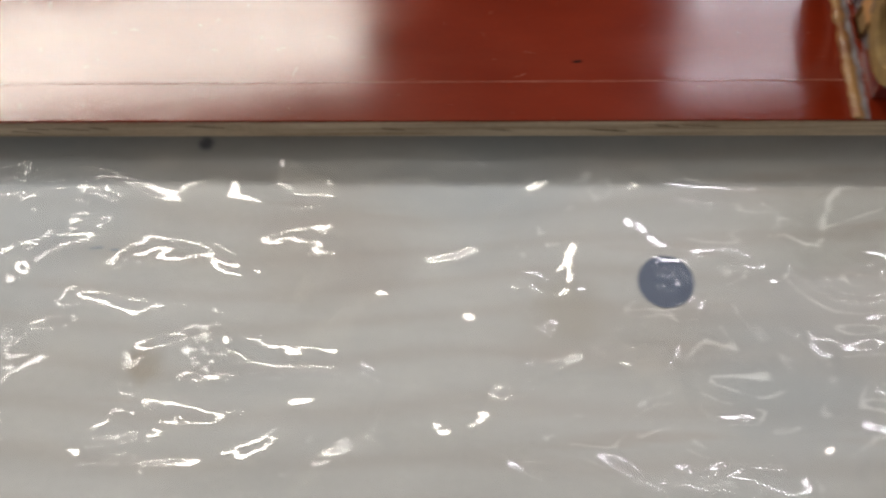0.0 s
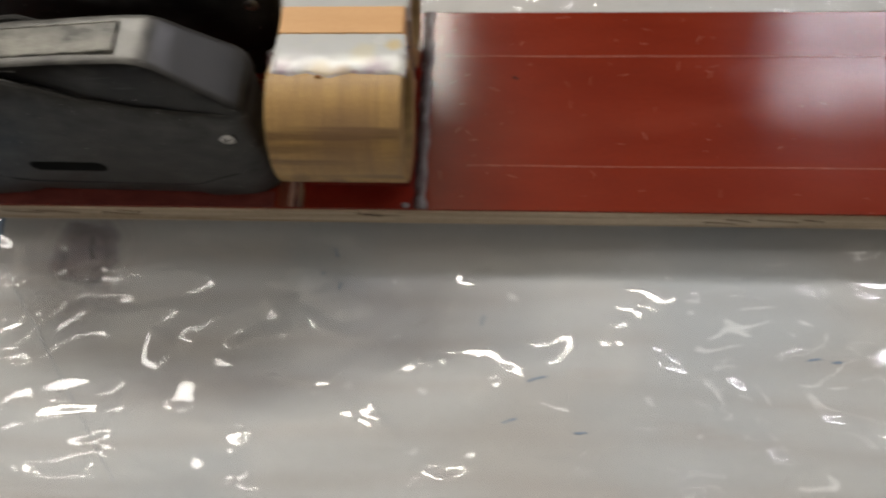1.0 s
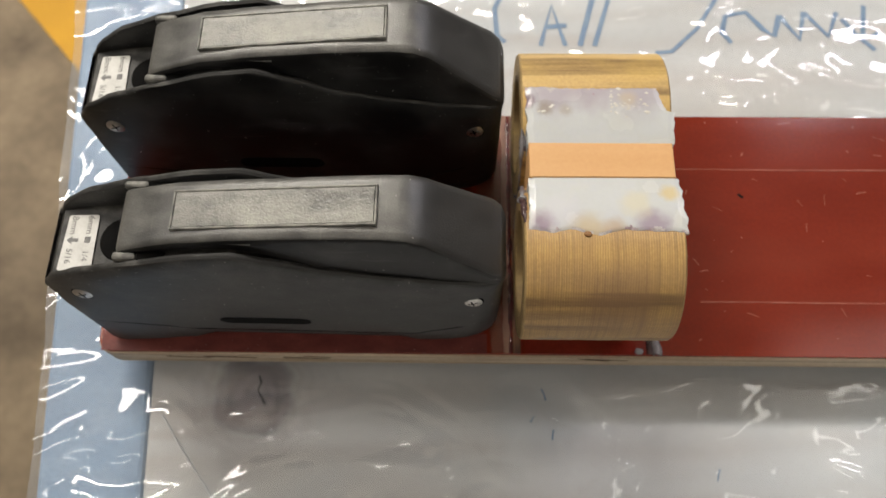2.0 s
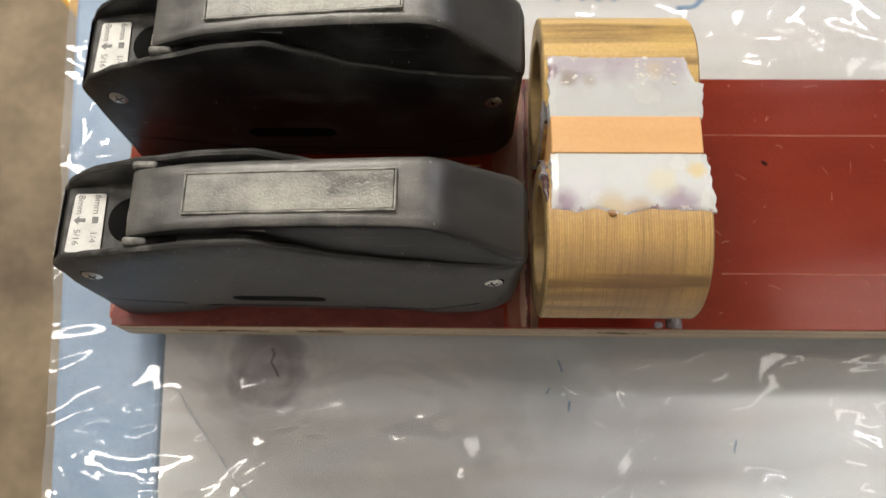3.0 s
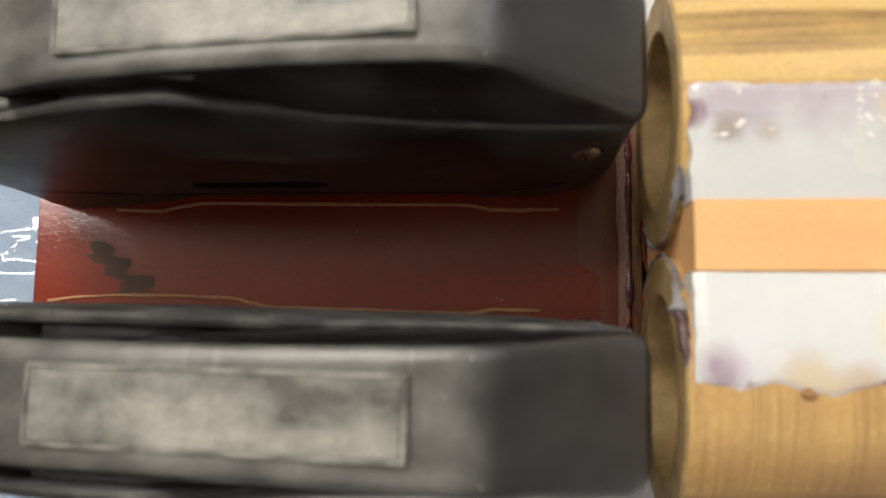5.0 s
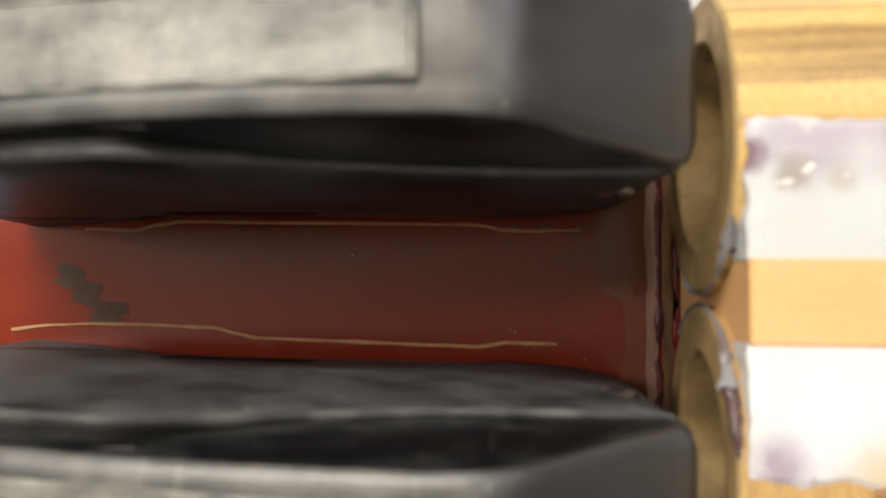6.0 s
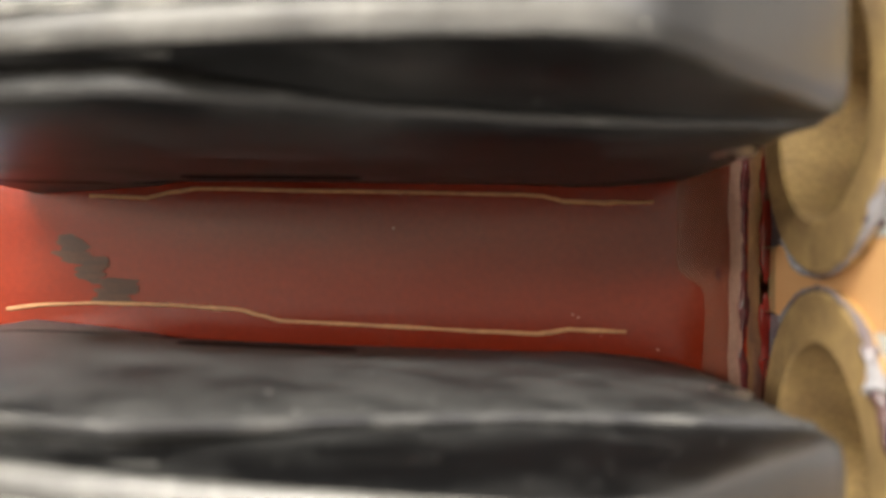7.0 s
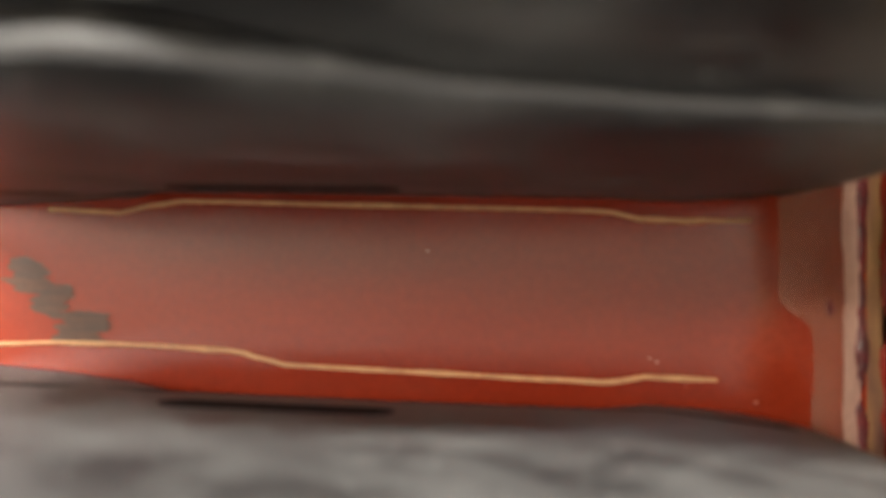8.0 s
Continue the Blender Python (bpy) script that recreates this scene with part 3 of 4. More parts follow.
faces = [(j * (NX + 1) + i, j * (NX + 1) + i + 1, (j + 1) * (NX + 1) + i + 1, (j + 1) * (NX + 1) + i) for j in range(NY) for i in range(NX)]
me = bpy.data.meshes.new("plastic_sheet")
me.from_pydata(verts, [], faces)
me.materials.append(FILM)
me.shade_smooth()
film = tagged(new("plastic_sheet", me), "clear wrinkled plastic sheet spread over the table", "plastic sheet")
film.visible_shadow = False
# a long straight fold in the sheet
fold = [(0.003 + 0.0715 * k / 40 + 0.0006 * noise.noise(Vector((k * 0.3, 0, 0))), -0.024 - 0.094 * k / 40) for k in range(41)]
part("fold", ridge_line([(x, y, TABLE + 0.0021 + film_height(x, y)) for x, y in fold], 0.00022, flat=0.8, wobble=0.6), FOLD, film, "grey creased fold line")

# ---- the red board ----
BX0, BX1, BY0, BY1 = -0.0172, 0.90, -0.0046, 0.1012


def board_outline(inset):
    r = 0.006
    pts = []
    for cx, cy, a0 in ((BX0 + r, BY0 + r, 180), (BX1 - r, BY0 + r, 270), (BX1 - r, BY1 - r, 0), (BX0 + r, BY1 - r, 90)):
        for s in range(5):
            a = radians(a0 + s * 22.5)
            pts.append((cx + (r - inset) * math.cos(a), cy + (r - inset) * math.sin(a)))
    return pts


board = empty("mounting_board", pose(0, 0, 0))
tagged(board, "long red phenolic-faced plywood mounting board with raw edges", "board")
part("plywood_core", prism(board_outline(0.0), -0.0128, -0.0012, 0.0005), PLY, board, "raw pale plywood edge")
part("top_face", prism(board_outline(0.0007), -0.0012, 0.0, 0.0003), RED, board, "glossy red phenolic film")
for bx in (0.05, 0.45, 0.82):
    part("spacer_batten", box(bx, 0.020, TABLE + 0.0045, bx + 0.03, 0.078, -0.0128, 0.001), PLY, board)
part("scuffed_patch", box(-0.0150, -0.0037, 0.0, 0.1330, 0.0040, 0.00015), RED_DUSTY, board, "scuffed dull red strip")
for x0, x1, y in ((0.2160, 0.885, 0.0176), (0.2050, 0.885, 0.0752)):
    pts = [(x0 + (x1 - x0) * s / 30, y + 0.0003 * noise.noise(Vector((s * 0.6, y, 0))), 0.0) for s in range(31)]
    part("scratch_line", ridge_line(pts, 0.00022, flat=0.5, wobble=0.8), SCRATCH, board, "thin pale scribed line")
random.seed(5)
for k in range(64):
    x, y = random.choice((random.uniform(0.205, 0.69), random.gauss(0.29, 0.03), random.gauss(0.212, 0.006) if k % 2 else random.gauss(0.36, 0.05))), random.uniform(0.002, 0.097)
    a, ln = random.gauss(0, 0.9), random.uniform(0.001, 0.006)
    part("scratch", ridge_line([(x, y, 0), (x + math.cos(a) * ln * 0.5, y + math.sin(a) * ln * 0.5 + 0.0003, 0), (x + math.cos(a) * ln, y + math.sin(a) * ln, 0)], random.uniform(0.00006, 0.00016), flat=0.5), SCRATCH, board)
# tan sealant lines along the inner feet of the clutches
for line in ([(0.0060, 0.0619), (0.0188, 0.0615), (0.0235, 0.0626), (0.0296, 0.0636), (0.060, 0.0633), (0.0985, 0.0629), (0.1026, 0.0626), (0.1069, 0.0616), (0.115, 0.0614), (0.1246, 0.0617)],
             [(-0.0120, 0.0372), (-0.004, 0.0383), (0.0080, 0.0389), (0.022, 0.0389), (0.0393, 0.0383), (0.0440, 0.0372), (0.0486, 0.0361), (0.075, 0.0354), (0.1013, 0.0347), (0.1040, 0.0350), (0.1080, 0.0358), (0.1196, 0.0356)]):
    fine = [(a[0] + (b[0] - a[0]) * k / 4, a[1] + (b[1] - a[1]) * k / 4 + 0.00012 * noise.noise(Vector((a[0] * 700 + k, 0, 0)))) for a, b in zip(line, line[1:]) for k in range(4)] + [line[-1]]
    part("sealant_line", ridge_line([(x, y, 0.0002) for x, y in fine], 0.00042, flat=0.7, sides=6, wobble=0.5), GASKET, board, "thin tan sealant line")
for k in range(16):
    x, z, ln = random.uniform(0.0, 0.72), random.uniform(-0.0105, -0.0030), random.uniform(0.008, 0.022)
    part("grain_split", ridge_line([(x, BY0 - 0.00005, z), (x + ln * 0.5, BY0 - 0.00008, z - 0.0006), (x + ln, BY0 - 0.00005, z - 0.0016)], 0.0002, flat=1.6, wobble=0.6), GREY_STAIN, board)
part("chip", ridge_line([(0.5925, 0.0290, 0), (0.5945, 0.0288, 0), (0.5960, 0.0292, 0)], 0.0007, flat=0.3), VOID, board)
part("nick", ridge_line([(0.2360, 0.0640, 0), (0.2380, 0.0625, 0)], 0.0006, flat=0.3), VOID, board)


def blob(cx, cy, rx, ry, seed, z0=0.0, z1=0.0002, n=26, rough=0.35):
    pts = []
    for k in range(n):
        a = 2 * math.pi * k / n
        r = 1 + rough * noise.noise(Vector((math.cos(a) * 1.4 + seed, math.sin(a) * 1.4, seed * 2.3))) + 0.35 * rough * noise.noise(Vector((math.cos(a) * 5 + seed, math.sin(a) * 5, seed)))
        pts.append((cx + rx * r * math.cos(a), cy + ry * r * math.sin(a)))
    return prism(pts, z0, z1)


random.seed(23)
layer = 0
for cx, cy, half, rows in ((0.0030, 0.0508, 0.0042, 5), (0.0066, 0.0468, 0.0036, 4), (0.0125, 0.0420, 0.0050, 5)):
    for k in range(rows):
        layer += 1
        part("smudge", blob(cx + random.uniform(-0.0012, 0.0012), cy + (k - rows / 2) * 0.0010, half * random.uniform(0.7, 1.1), random.uniform(0.0008, 0.0012), 1.7 * k + cx * 900, z1=0.00004 + 0.000014 * layer, n=36, rough=0.5), GREY_STAIN, board, "grey-brown dragged smudge")


def glue_marks(x_inner, sign):
    """Smears and beads that the gluing left across the board beside a pair of tubes."""
    def at(d):
        return x_inner + sign * d
    ys = [BY0 + 0.0012 + (BY1 - BY0 - 0.0024) * k / 60 for k in range(61)]
    wide = [(at(0.0082 + 0.0054 / (1 + math.exp((0.0465 - y) * 1500)) + 0.0012 * noise.noise(Vector((y * 60, 3, sign)))), y) for y in ys]
    part("resin_smear", prism([(at(0.0030), y) for y in ys] + wide[::-1], -0.0004, 0.00012), SMEAR, board, "thin cloudy beige resin smear")
    strip = [(at(0.0034 + 0.0007 * noise.noise(Vector((y * 90, 3, sign))) + 0.0003 * noise.noise(Vector((y * 400, 1, 0)))), y) for y in ys]
    part("resin_smear", prism([(at(0.0008), y) for y in ys] + strip[::-1], 0.0, 0.0003), SANDED, board, "matt beige resin smear")
    for d, r, mat in ((0.0006, 0.0008, RESIN_WINE), (-0.0036, 0.0010, RED_LACQUER)):
        pts = [(at(d) + 0.0004 * noise.noise(Vector((s * 0.7, d * 900, 1))), BY0 + 0.0012 + (BY1 - BY0 - 0.0024) * s / 120, 0.0) for s in range(121)]
        part("resin_bead", ridge_line(pts, r, flat=0.8, sides=8, wobble=1.1), mat, board, smooth=True)
    part("resin_fleck", blob(at(0.0055), 0.0475, 0.0005, 0.0013, 3.3, z1=0.0005, n=16), RESIN_WINE, board)


glue_marks(0.1428, -1)
part("open_groove", box(0.1430, BY0 + 0.0009, 0.0, 0.1458, BY1 - 0.0009, 0.00015), GROOVE, board, "dark brown open joint")
part("lacquer_patch", box(0.1474, -0.0036, 0.0, 0.1935, 0.1000, 0.0003, 0.0001, 1), RED_LACQUER, board, "dark glossy red lacquer patch")
for bead_x, mat in ((0.1972, RESIN), (0.7200, RESIN_AMBER)):
    pts = [(bead_x + 0.0006 * noise.noise(Vector((s * 0.5, bead_x * 90, 2))), BY0 + 0.0010 + (BY1 - BY0 - 0.002) * s / 70, 0.0) for s in range(71)]
    part("resin_bead", ridge_line(pts, 0.0017 if bead_x < 0.5 else 0.0027, flat=0.8, sides=10, wobble=0.5), mat, board, smooth=True)
    pts = [(p[0] + (-0.0024 if bead_x < 0.5 else 0.0036), p[1], 0.0) for p in pts]
    part("resin_bead", ridge_line(pts, 0.0014, flat=0.7, sides=8, wobble=0.7), RESIN_DARK if bead_x < 0.5 else RESIN, board, smooth=True)


# ---- the tube pairs ----
def tube_mesh(y, z, outer, inner, x0, x1, seg=72):
    prof = [(x0 + 0.0006, outer), (x1 - 0.0006, outer), (x1, outer - 0.0006), (x1, inner + 0.0006), (x1 - 0.0006, inner), (x0 + 0.0006, inner), (x0, inner + 0.0006), (x0, outer - 0.0006)]
    # more rings along the outer skin, slightly out of round
    skin = [(x0 + 0.0006 + (x1 - x0 - 0.0012) * s / 10, outer) for s in range(11)]
    prof = skin + prof[2:]
    bm = bmesh.new()
    rings = []
    for k in range(seg):
        a = 2 * math.pi * k / seg
        ring = []
        for x, r in prof:
            rr = r + 0.00012 * noise.noise(Vector((x * 300, math.cos(a) * 2, math.sin(a) * 2)))
            ring.append(bm.verts.new((x, y + rr * math.cos(a), z + rr * math.sin(a))))
        rings.append(ring)
    for k in range(seg):
        a, b = rings[k], rings[(k + 1) % seg]
        for i in range(len(prof)):
            j = (i + 1) % len(prof)
            f = bm.faces.new((a[i], b[i], b[j], a[j]))
            f.material_index = 1 if i >= 10 else 0
    return bm


TUBE_R, TUBE_IN, TUBE_Y, TUBE_Z = 0.0262, 0.0180, 0.0274, 0.0365


def filler_mesh(sign, x0, x1):
    """The milky filling between the wooden strip and the crown of one tube."""
    nx, ny = 60, 26
    bm = bmesh.new()
    top, low = [], []
    for i in range(nx + 1):
        u = i / nx
        rt, rl = [], []
        for j in range(ny + 1):
            v = j / ny
            reach = (0.0262 + 0.0020 * noise.noise(Vector((u * 7 + sign * 3, 1.5, 0))) if sign < 0 else 0.0270 + 0.0007 * noise.noise(Vector((u * 3, 1.5, 0)))) + 0.0005 * noise.noise(Vector((u * 17, 4 * sign, 0)))
            y = 0.0063 + (reach - 0.0063) * v
            ragged0 = 0.0006 * noise.noise(Vector((v * 6, sign * 2, 5))) + 0.0002 * noise.noise(Vector((v * 15, sign * 2, 9)))
            ragged1 = (0.0010 if sign < 0 else 0.0004) * noise.noise(Vector((v * 6, sign * 7, 1))) + 0.0003 * noise.noise(Vector((v * 15, sign, 3)))
            xa, xb = x0 + ragged0 - 0.0006 * v, x1 + ragged1 + 0.0012 * v
            if sign > 0 and v > 0.55:
                xb -= 0.0026 + 0.0034 * min(1.0, (v - 0.55) * 2.4)
            x = xa + (xb - xa) * u
            d = TUBE_Y - y
            crown = TUBE_Z + math.sqrt(max(TUBE_R ** 2 - d * d, 0))
            flat = 0.0611 + 0.0022 * math.sin(min(v, 1) * 1.9)
            z = max(flat, crown + 0.0006 * (1 - v) + 0.0002)
            z += 0.00010 * noise.noise(Vector((x * 200, y * 200, sign)))
            end = min(u, 1 - u) * nx
            if end < 1.5 or j == ny:
                z -= 0.0005
            rt.append(bm.verts.new((x, sign * y, z)))
            rl.append(bm.verts.new((x, sign * y, min(z - 0.0008, crown - 0.004 * (1 - v) ** 0.5 - 0.0015))))
        top.append(rt)
        low.append(rl)
    for i in range(nx):
        for j in range(ny):
            f = bm.faces.new((top[i][j], top[i + 1][j], top[i + 1][j + 1], top[i][j + 1]))
            edge = noise.noise(Vector((i * 0.22, j * 0.3, sign * 5))) * 3.0
            f.material_index = 1 if j + edge * 1.6 > ny - 0.8 else 0
            bm.faces.new((low[i][j], low[i][j + 1], low[i + 1][j + 1], low[i + 1][j]))
    for i in range(nx):
        bm.faces.new((top[i][0], low[i][0], low[i + 1][0], top[i + 1][0]))
        bm.faces.new((top[i][ny], top[i + 1][ny], low[i + 1][ny], low[i][ny]))
    for j in range(ny):
        bm.faces.new((top[0][j], top[0][j + 1], low[0][j + 1], low[0][j]))
        bm.faces.new((top[nx][j], low[nx][j], low[nx][j + 1], top[nx][j + 1]))
    return bm


def make_tube_pair():
    """Local x from 0 along the tubes, y from the middle strip, z from the board."""
    pair = empty("tube_pair")
    ln = 0.0510
    for sign, skin in ((-1, TUBE), (1, TUBE_STREAK)):
        tube = part("tube", tube_mesh(sign * TUBE_Y, TUBE_Z, TUBE_R, TUBE_IN, 0.0, ln), skin, pair, "tan wound glass-fibre tube", smooth=True)
        tube.data.materials.append(TUBE_END)
        fill = part("filler", filler_mesh(sign, 0.0020, 0.0508), FILLER, pair, "milky white filler with ragged edges", smooth=True)
        fill.data.materials.append(FILLER_EDGE)
        # resin that runs down at both ends of the tube
        for xe in (0.0004, ln - 0.0004):
            pts = []
            for s in range(16):
                a = radians(-40 + s * 6.5) if sign < 0 else radians(220 - s * 6.5)
                pts.append((xe + 0.0006 * noise.noise(Vector((s * 0.5, sign, xe * 50))), sign * TUBE_Y + (TUBE_R + 0.0004) * math.cos(a), TUBE_Z + (TUBE_R + 0.0004) * math.sin(a)))
            part("resin_bead", ridge_line(pts, 0.0005, flat=0.8, sides=8, wobble=1.4), RESIN, pair, smooth=True)
        part("resin_bed", loft([[(x, sign * TUBE_Y - 0.012, 0.0), (x, sign * TUBE_Y + 0.012, 0.0), (x, sign * TUBE_Y + 0.011, 0.0145), (x, sign * TUBE_Y - 0.011, 0.0145)] for x in (0.003, 0.027, 0.0490)]), RED_LACQUER, pair)
    part("wooden_strip", box(0.0022, -0.0064, 0.010, 0.0500, 0.0064, 0.0616, 0.0003, 1), ORANGE, pair, "pale orange wooden strip")
    part("wedge", loft([[(x, -0.0062, 0.0), (x, 0.0062, 0.0), (x, 0.0060, z), (x, -0.0060, z)] for x, z in ((0.0042, 0.014), (0.0036, 0.034), (0.0030, 0.052), (0.0025, 0.0600), (0.0060, 0.0600))]), WEDGE, pair, "bare wooden wedge end")
    flank = [(0.0160, 0.0), (0.0130, 0.010), (0.0088, 0.020), (0.0060, 0.030)]
    bm = loft([[(x, y, z * k) for y, z in flank] + [(x, -y, z * k) for y, z in flank[::-1]] for x, k in ((0.0044, 0.75), (0.0052, 1.0), (0.0066, 1.4))])
    part("resin_fillet", bm, RESIN, pair, "grey cured resin fillet", smooth=True)
    return pair


tubes = make_tube_pair()
for path, r, mat in (([(-12, 0.0), (-16, 0.0002), (-20, 0.0004), (-23.5, 0.0008)], 0.0010, RESIN_DARK), ([(-8.5, 0.0006), (-11, -0.0002), (-14, 0.0)], 0.0015, RESIN), ([(8.5, 0.0010), (11, 0.0008), (13.5, 0.0010)], 0.0009, RESIN)):
    pts = []
    for (ya, xa), (yb, xb) in zip(path, path[1:]):
        for k in range(6):
            y = (ya + (yb - ya) * k / 6) / 1000
            pts.append((xa + (xb - xa) * k / 6 + 0.0005 * noise.noise(Vector((y * 500, r * 900, 3))), y, TUBE_Z + math.sqrt(TUBE_R ** 2 - (TUBE_Y - abs(y)) ** 2) - 0.0006))
    part("resin_lump", ridge_line(pts, r, flat=0.8, sides=10, wobble=1.3), mat, tubes, smooth=True)
for x, y, z, r, mat in ((0.0475, -0.0492, 0.0012, 0.0013, RESIN), (0.0012, -0.0120, 0.0560, 0.0016, RESIN_AMBER), (0.0016, -0.0180, 0.0600, 0.0010, RESIN_DARK), (0.0200, -0.0272, 0.0630, 0.0009, RESIN_AMBER), (0.0014, 0.0085, 0.0540, 0.0014, RESIN_DARK)):
    bm = bmesh.new()
    bmesh.ops.create_icosphere(bm, subdivisions=3, radius=r, matrix=Matrix.Translation((x, y, z)) @ Matrix.Diagonal((1.3, 1.0, 0.8, 1)))
    for v in bm.verts:
        v.co += 0.3 * r * noise.noise_vector(v.co * 700)
    part("resin_drop", bm, mat, tubes, smooth=True)
random.seed(11)
for k in range(44):
    cx, cy = (random.uniform(0.029, 0.0425), random.gauss(0.0205, 0.0022)) if k < 36 else (random.gauss(0.008, 0.003), random.gauss(0.0180, 0.0008))
    r = random.uniform(0.0002, 0.00055)
    bm = bmesh.new()
    cz = max(0.0611 + 0.0022 * math.sin(min((cy - 0.0063) / 0.0207, 1) * 1.9), TUBE_Z + math.sqrt(TUBE_R ** 2 - (TUBE_Y - cy) ** 2))
    bmesh.ops.create_icosphere(bm, subdivisions=2, radius=r, matrix=Matrix.Translation((cx, cy, cz)) @ Matrix.Diagonal((1.6, 1.1, 0.22, 1)))
    for v in bm.verts:
        v.co += 0.45 * r * noise.noise_vector(v.co * 900)
    part("resin_crumb", bm, CRUMB, tubes, smooth=True)
tubes.matrix_basis = pose(0.1428, 0.0466, 0.0003)
tagged(tubes, "two tan tubes bonded side by side with white filler", "tube pair", group="tube pairs on the board")
far_tubes = copy_thing(tubes, pose(0.7240, 0.0466, 0.0003))


# ---- the rope clutches ----
RIM = [(-0.0112, 0.0560), (-0.006, 0.0630), (0.006, 0.0705), (0.022, 0.0765), (0.042, 0.0825), (0.056, 0.0842), (0.066, 0.0800), (0.082, 0.0722), (0.100, 0.0675), (0.120, 0.0645), (0.1365, 0.0630)]
WIDE = [(-0.0112, 0.0140), (-0.0100, 0.0158), (-0.004, 0.0168), (0.010, 0.0172), (0.030, 0.0171), (0.060, 0.0170), (0.100, 0.0169), (0.112, 0.0167), (0.122, 0.0162), (0.1275, 0.0154), (0.1325, 0.0138), (0.1352, 0.0115), (0.1365, 0.0090)]
RIMW = [(-0.0112, 0.0134), (0.000, 0.0147), (0.020, 0.0151), (0.056, 0.0148), (0.080, 0.0145), (0.110, 0.0148), (0.128, 0.0146), (0.1335, 0.0136), (0.1352, 0.0122), (0.1365, 0.0098)]
FOOT = [(-0.0112, 0.0130), (-0.0100, 0.0164), (-0.006, 0.0174), (0.006, 0.0167), (0.022, 0.0154), (0.030, 0.0133), (0.100, 0.0133), (0.107, 0.0148), (0.117, 0.0146), (0.124, 0.0138), (0.130, 0.0122), (0.1340, 0.0100), (0.1365, 0.0072)]
LOWER = [(-0.0112, 0.0480), (-0.0109, 0.0320), (-0.0106, 0.0180), (-0.0102, 0.0080), (-0.0096, 0.0022), (-0.008, 0.0008), (0.130, 0.0008), (0.1345, 0.0012), (0.1365, 0.0030)]


def half_profile(x):
    zr, zl = curve_at(RIM, x), curve_at(LOWER, x)
    hm, hr, hf = curve_at(WIDE, x), curve_at(RIMW, x), curve_at(FOOT, x)
    if x < 0.0216:
        zf = min(0.0590 + 0.10 * x, zr - 0.0015)
    else:
        zf = zr - 0.004
    zl = min(zl, zr - 0.004)
    return [(hf, zl), (hf + (hm - hf) * 0.35, zl + (zr - zl) * 0.05), (hf + (hm - hf) * 0.8, zl + (zr - zl) * 0.22), (hm, zl + (zr - zl) * 0.48), (hm - 0.0002, zl + (zr - zl) * 0.70),
            (hr + (hm - hr) * 0.45, zl + (zr - zl) * 0.88), (hr + 0.0003, zr - 0.0013), (hr - 0.0003, zr - 0.0003), (hr - 0.0011, zr), (hr - 0.0020, zr - 0.0004), (hr - 0.0024, zr - 0.0014), (hr - 0.0025, min(zf, zr - 0.0018))]


def cheek_y(x, z):
    """The half width of the housing's outer face."""
    pts = half_profile(x)[:8]
    for (ya, za), (yb, zb) in zip(pts, pts[1:]):
        if z <= zb:
            return ya + (yb - ya) * max(0.0, (z - za) / max(zb - za, 1e-6))
    return pts[-1][0]


def body_mesh():
    xs = [-0.0112, -0.0111, -0.0109, -0.0107, -0.0106, -0.0104, -0.0102, -0.0099, -0.0096, -0.0088, -0.008, -0.005, -0.003, 0.0, 0.004, 0.0065, 0.0068, 0.012, 0.018, 0.0215, 0.022, 0.026, 0.030, 0.036, 0.042, 0.048, 0.053, 0.056,
          0.060, 0.064, 0.068, 0.074, 0.080, 0.088, 0.096, 0.100, 0.1035, 0.107, 0.114, 0.120, 0.125, 0.1275, 0.130, 0.132, 0.1335, 0.1345, 0.1352, 0.1358, 0.1362, 0.1365]
    secs = []
    for x in xs:
        half = half_profile(x)
        secs.append([(x, y, z) for y, z in half] + [(x, -y, z) for y, z in half[::-1]])
    return loft(secs)


LID_TOP = [(0.0185, 0.0735), (0.0195, 0.0765), (0.022, 0.0785), (0.038, 0.0838), (0.060, 0.0870), (0.085, 0.0893), (0.100, 0.0902), (0.107, 0.0898), (0.112, 0.0876), (0.122, 0.0786), (0.132, 0.0700), (0.1350, 0.0672), (0.1368, 0.0635)]
LID_HW = [(0.0185, 0.0104), (0.034, 0.0101), (0.070, 0.0100), (0.100, 0.0104), (0.112, 0.0110), (0.124, 0.0122), (0.132, 0.0131), (0.1350, 0.0124), (0.1362, 0.0112), (0.1368, 0.0098)]
LID_SKIRT = [(0.0185, 0.0106), (0.040, 0.0104), (0.056, 0.0108), (0.070, 0.0120), (0.090, 0.0128), (0.132, 0.0136), (0.1350, 0.0128), (0.1362, 0.0116), (0.1368, 0.0102)]


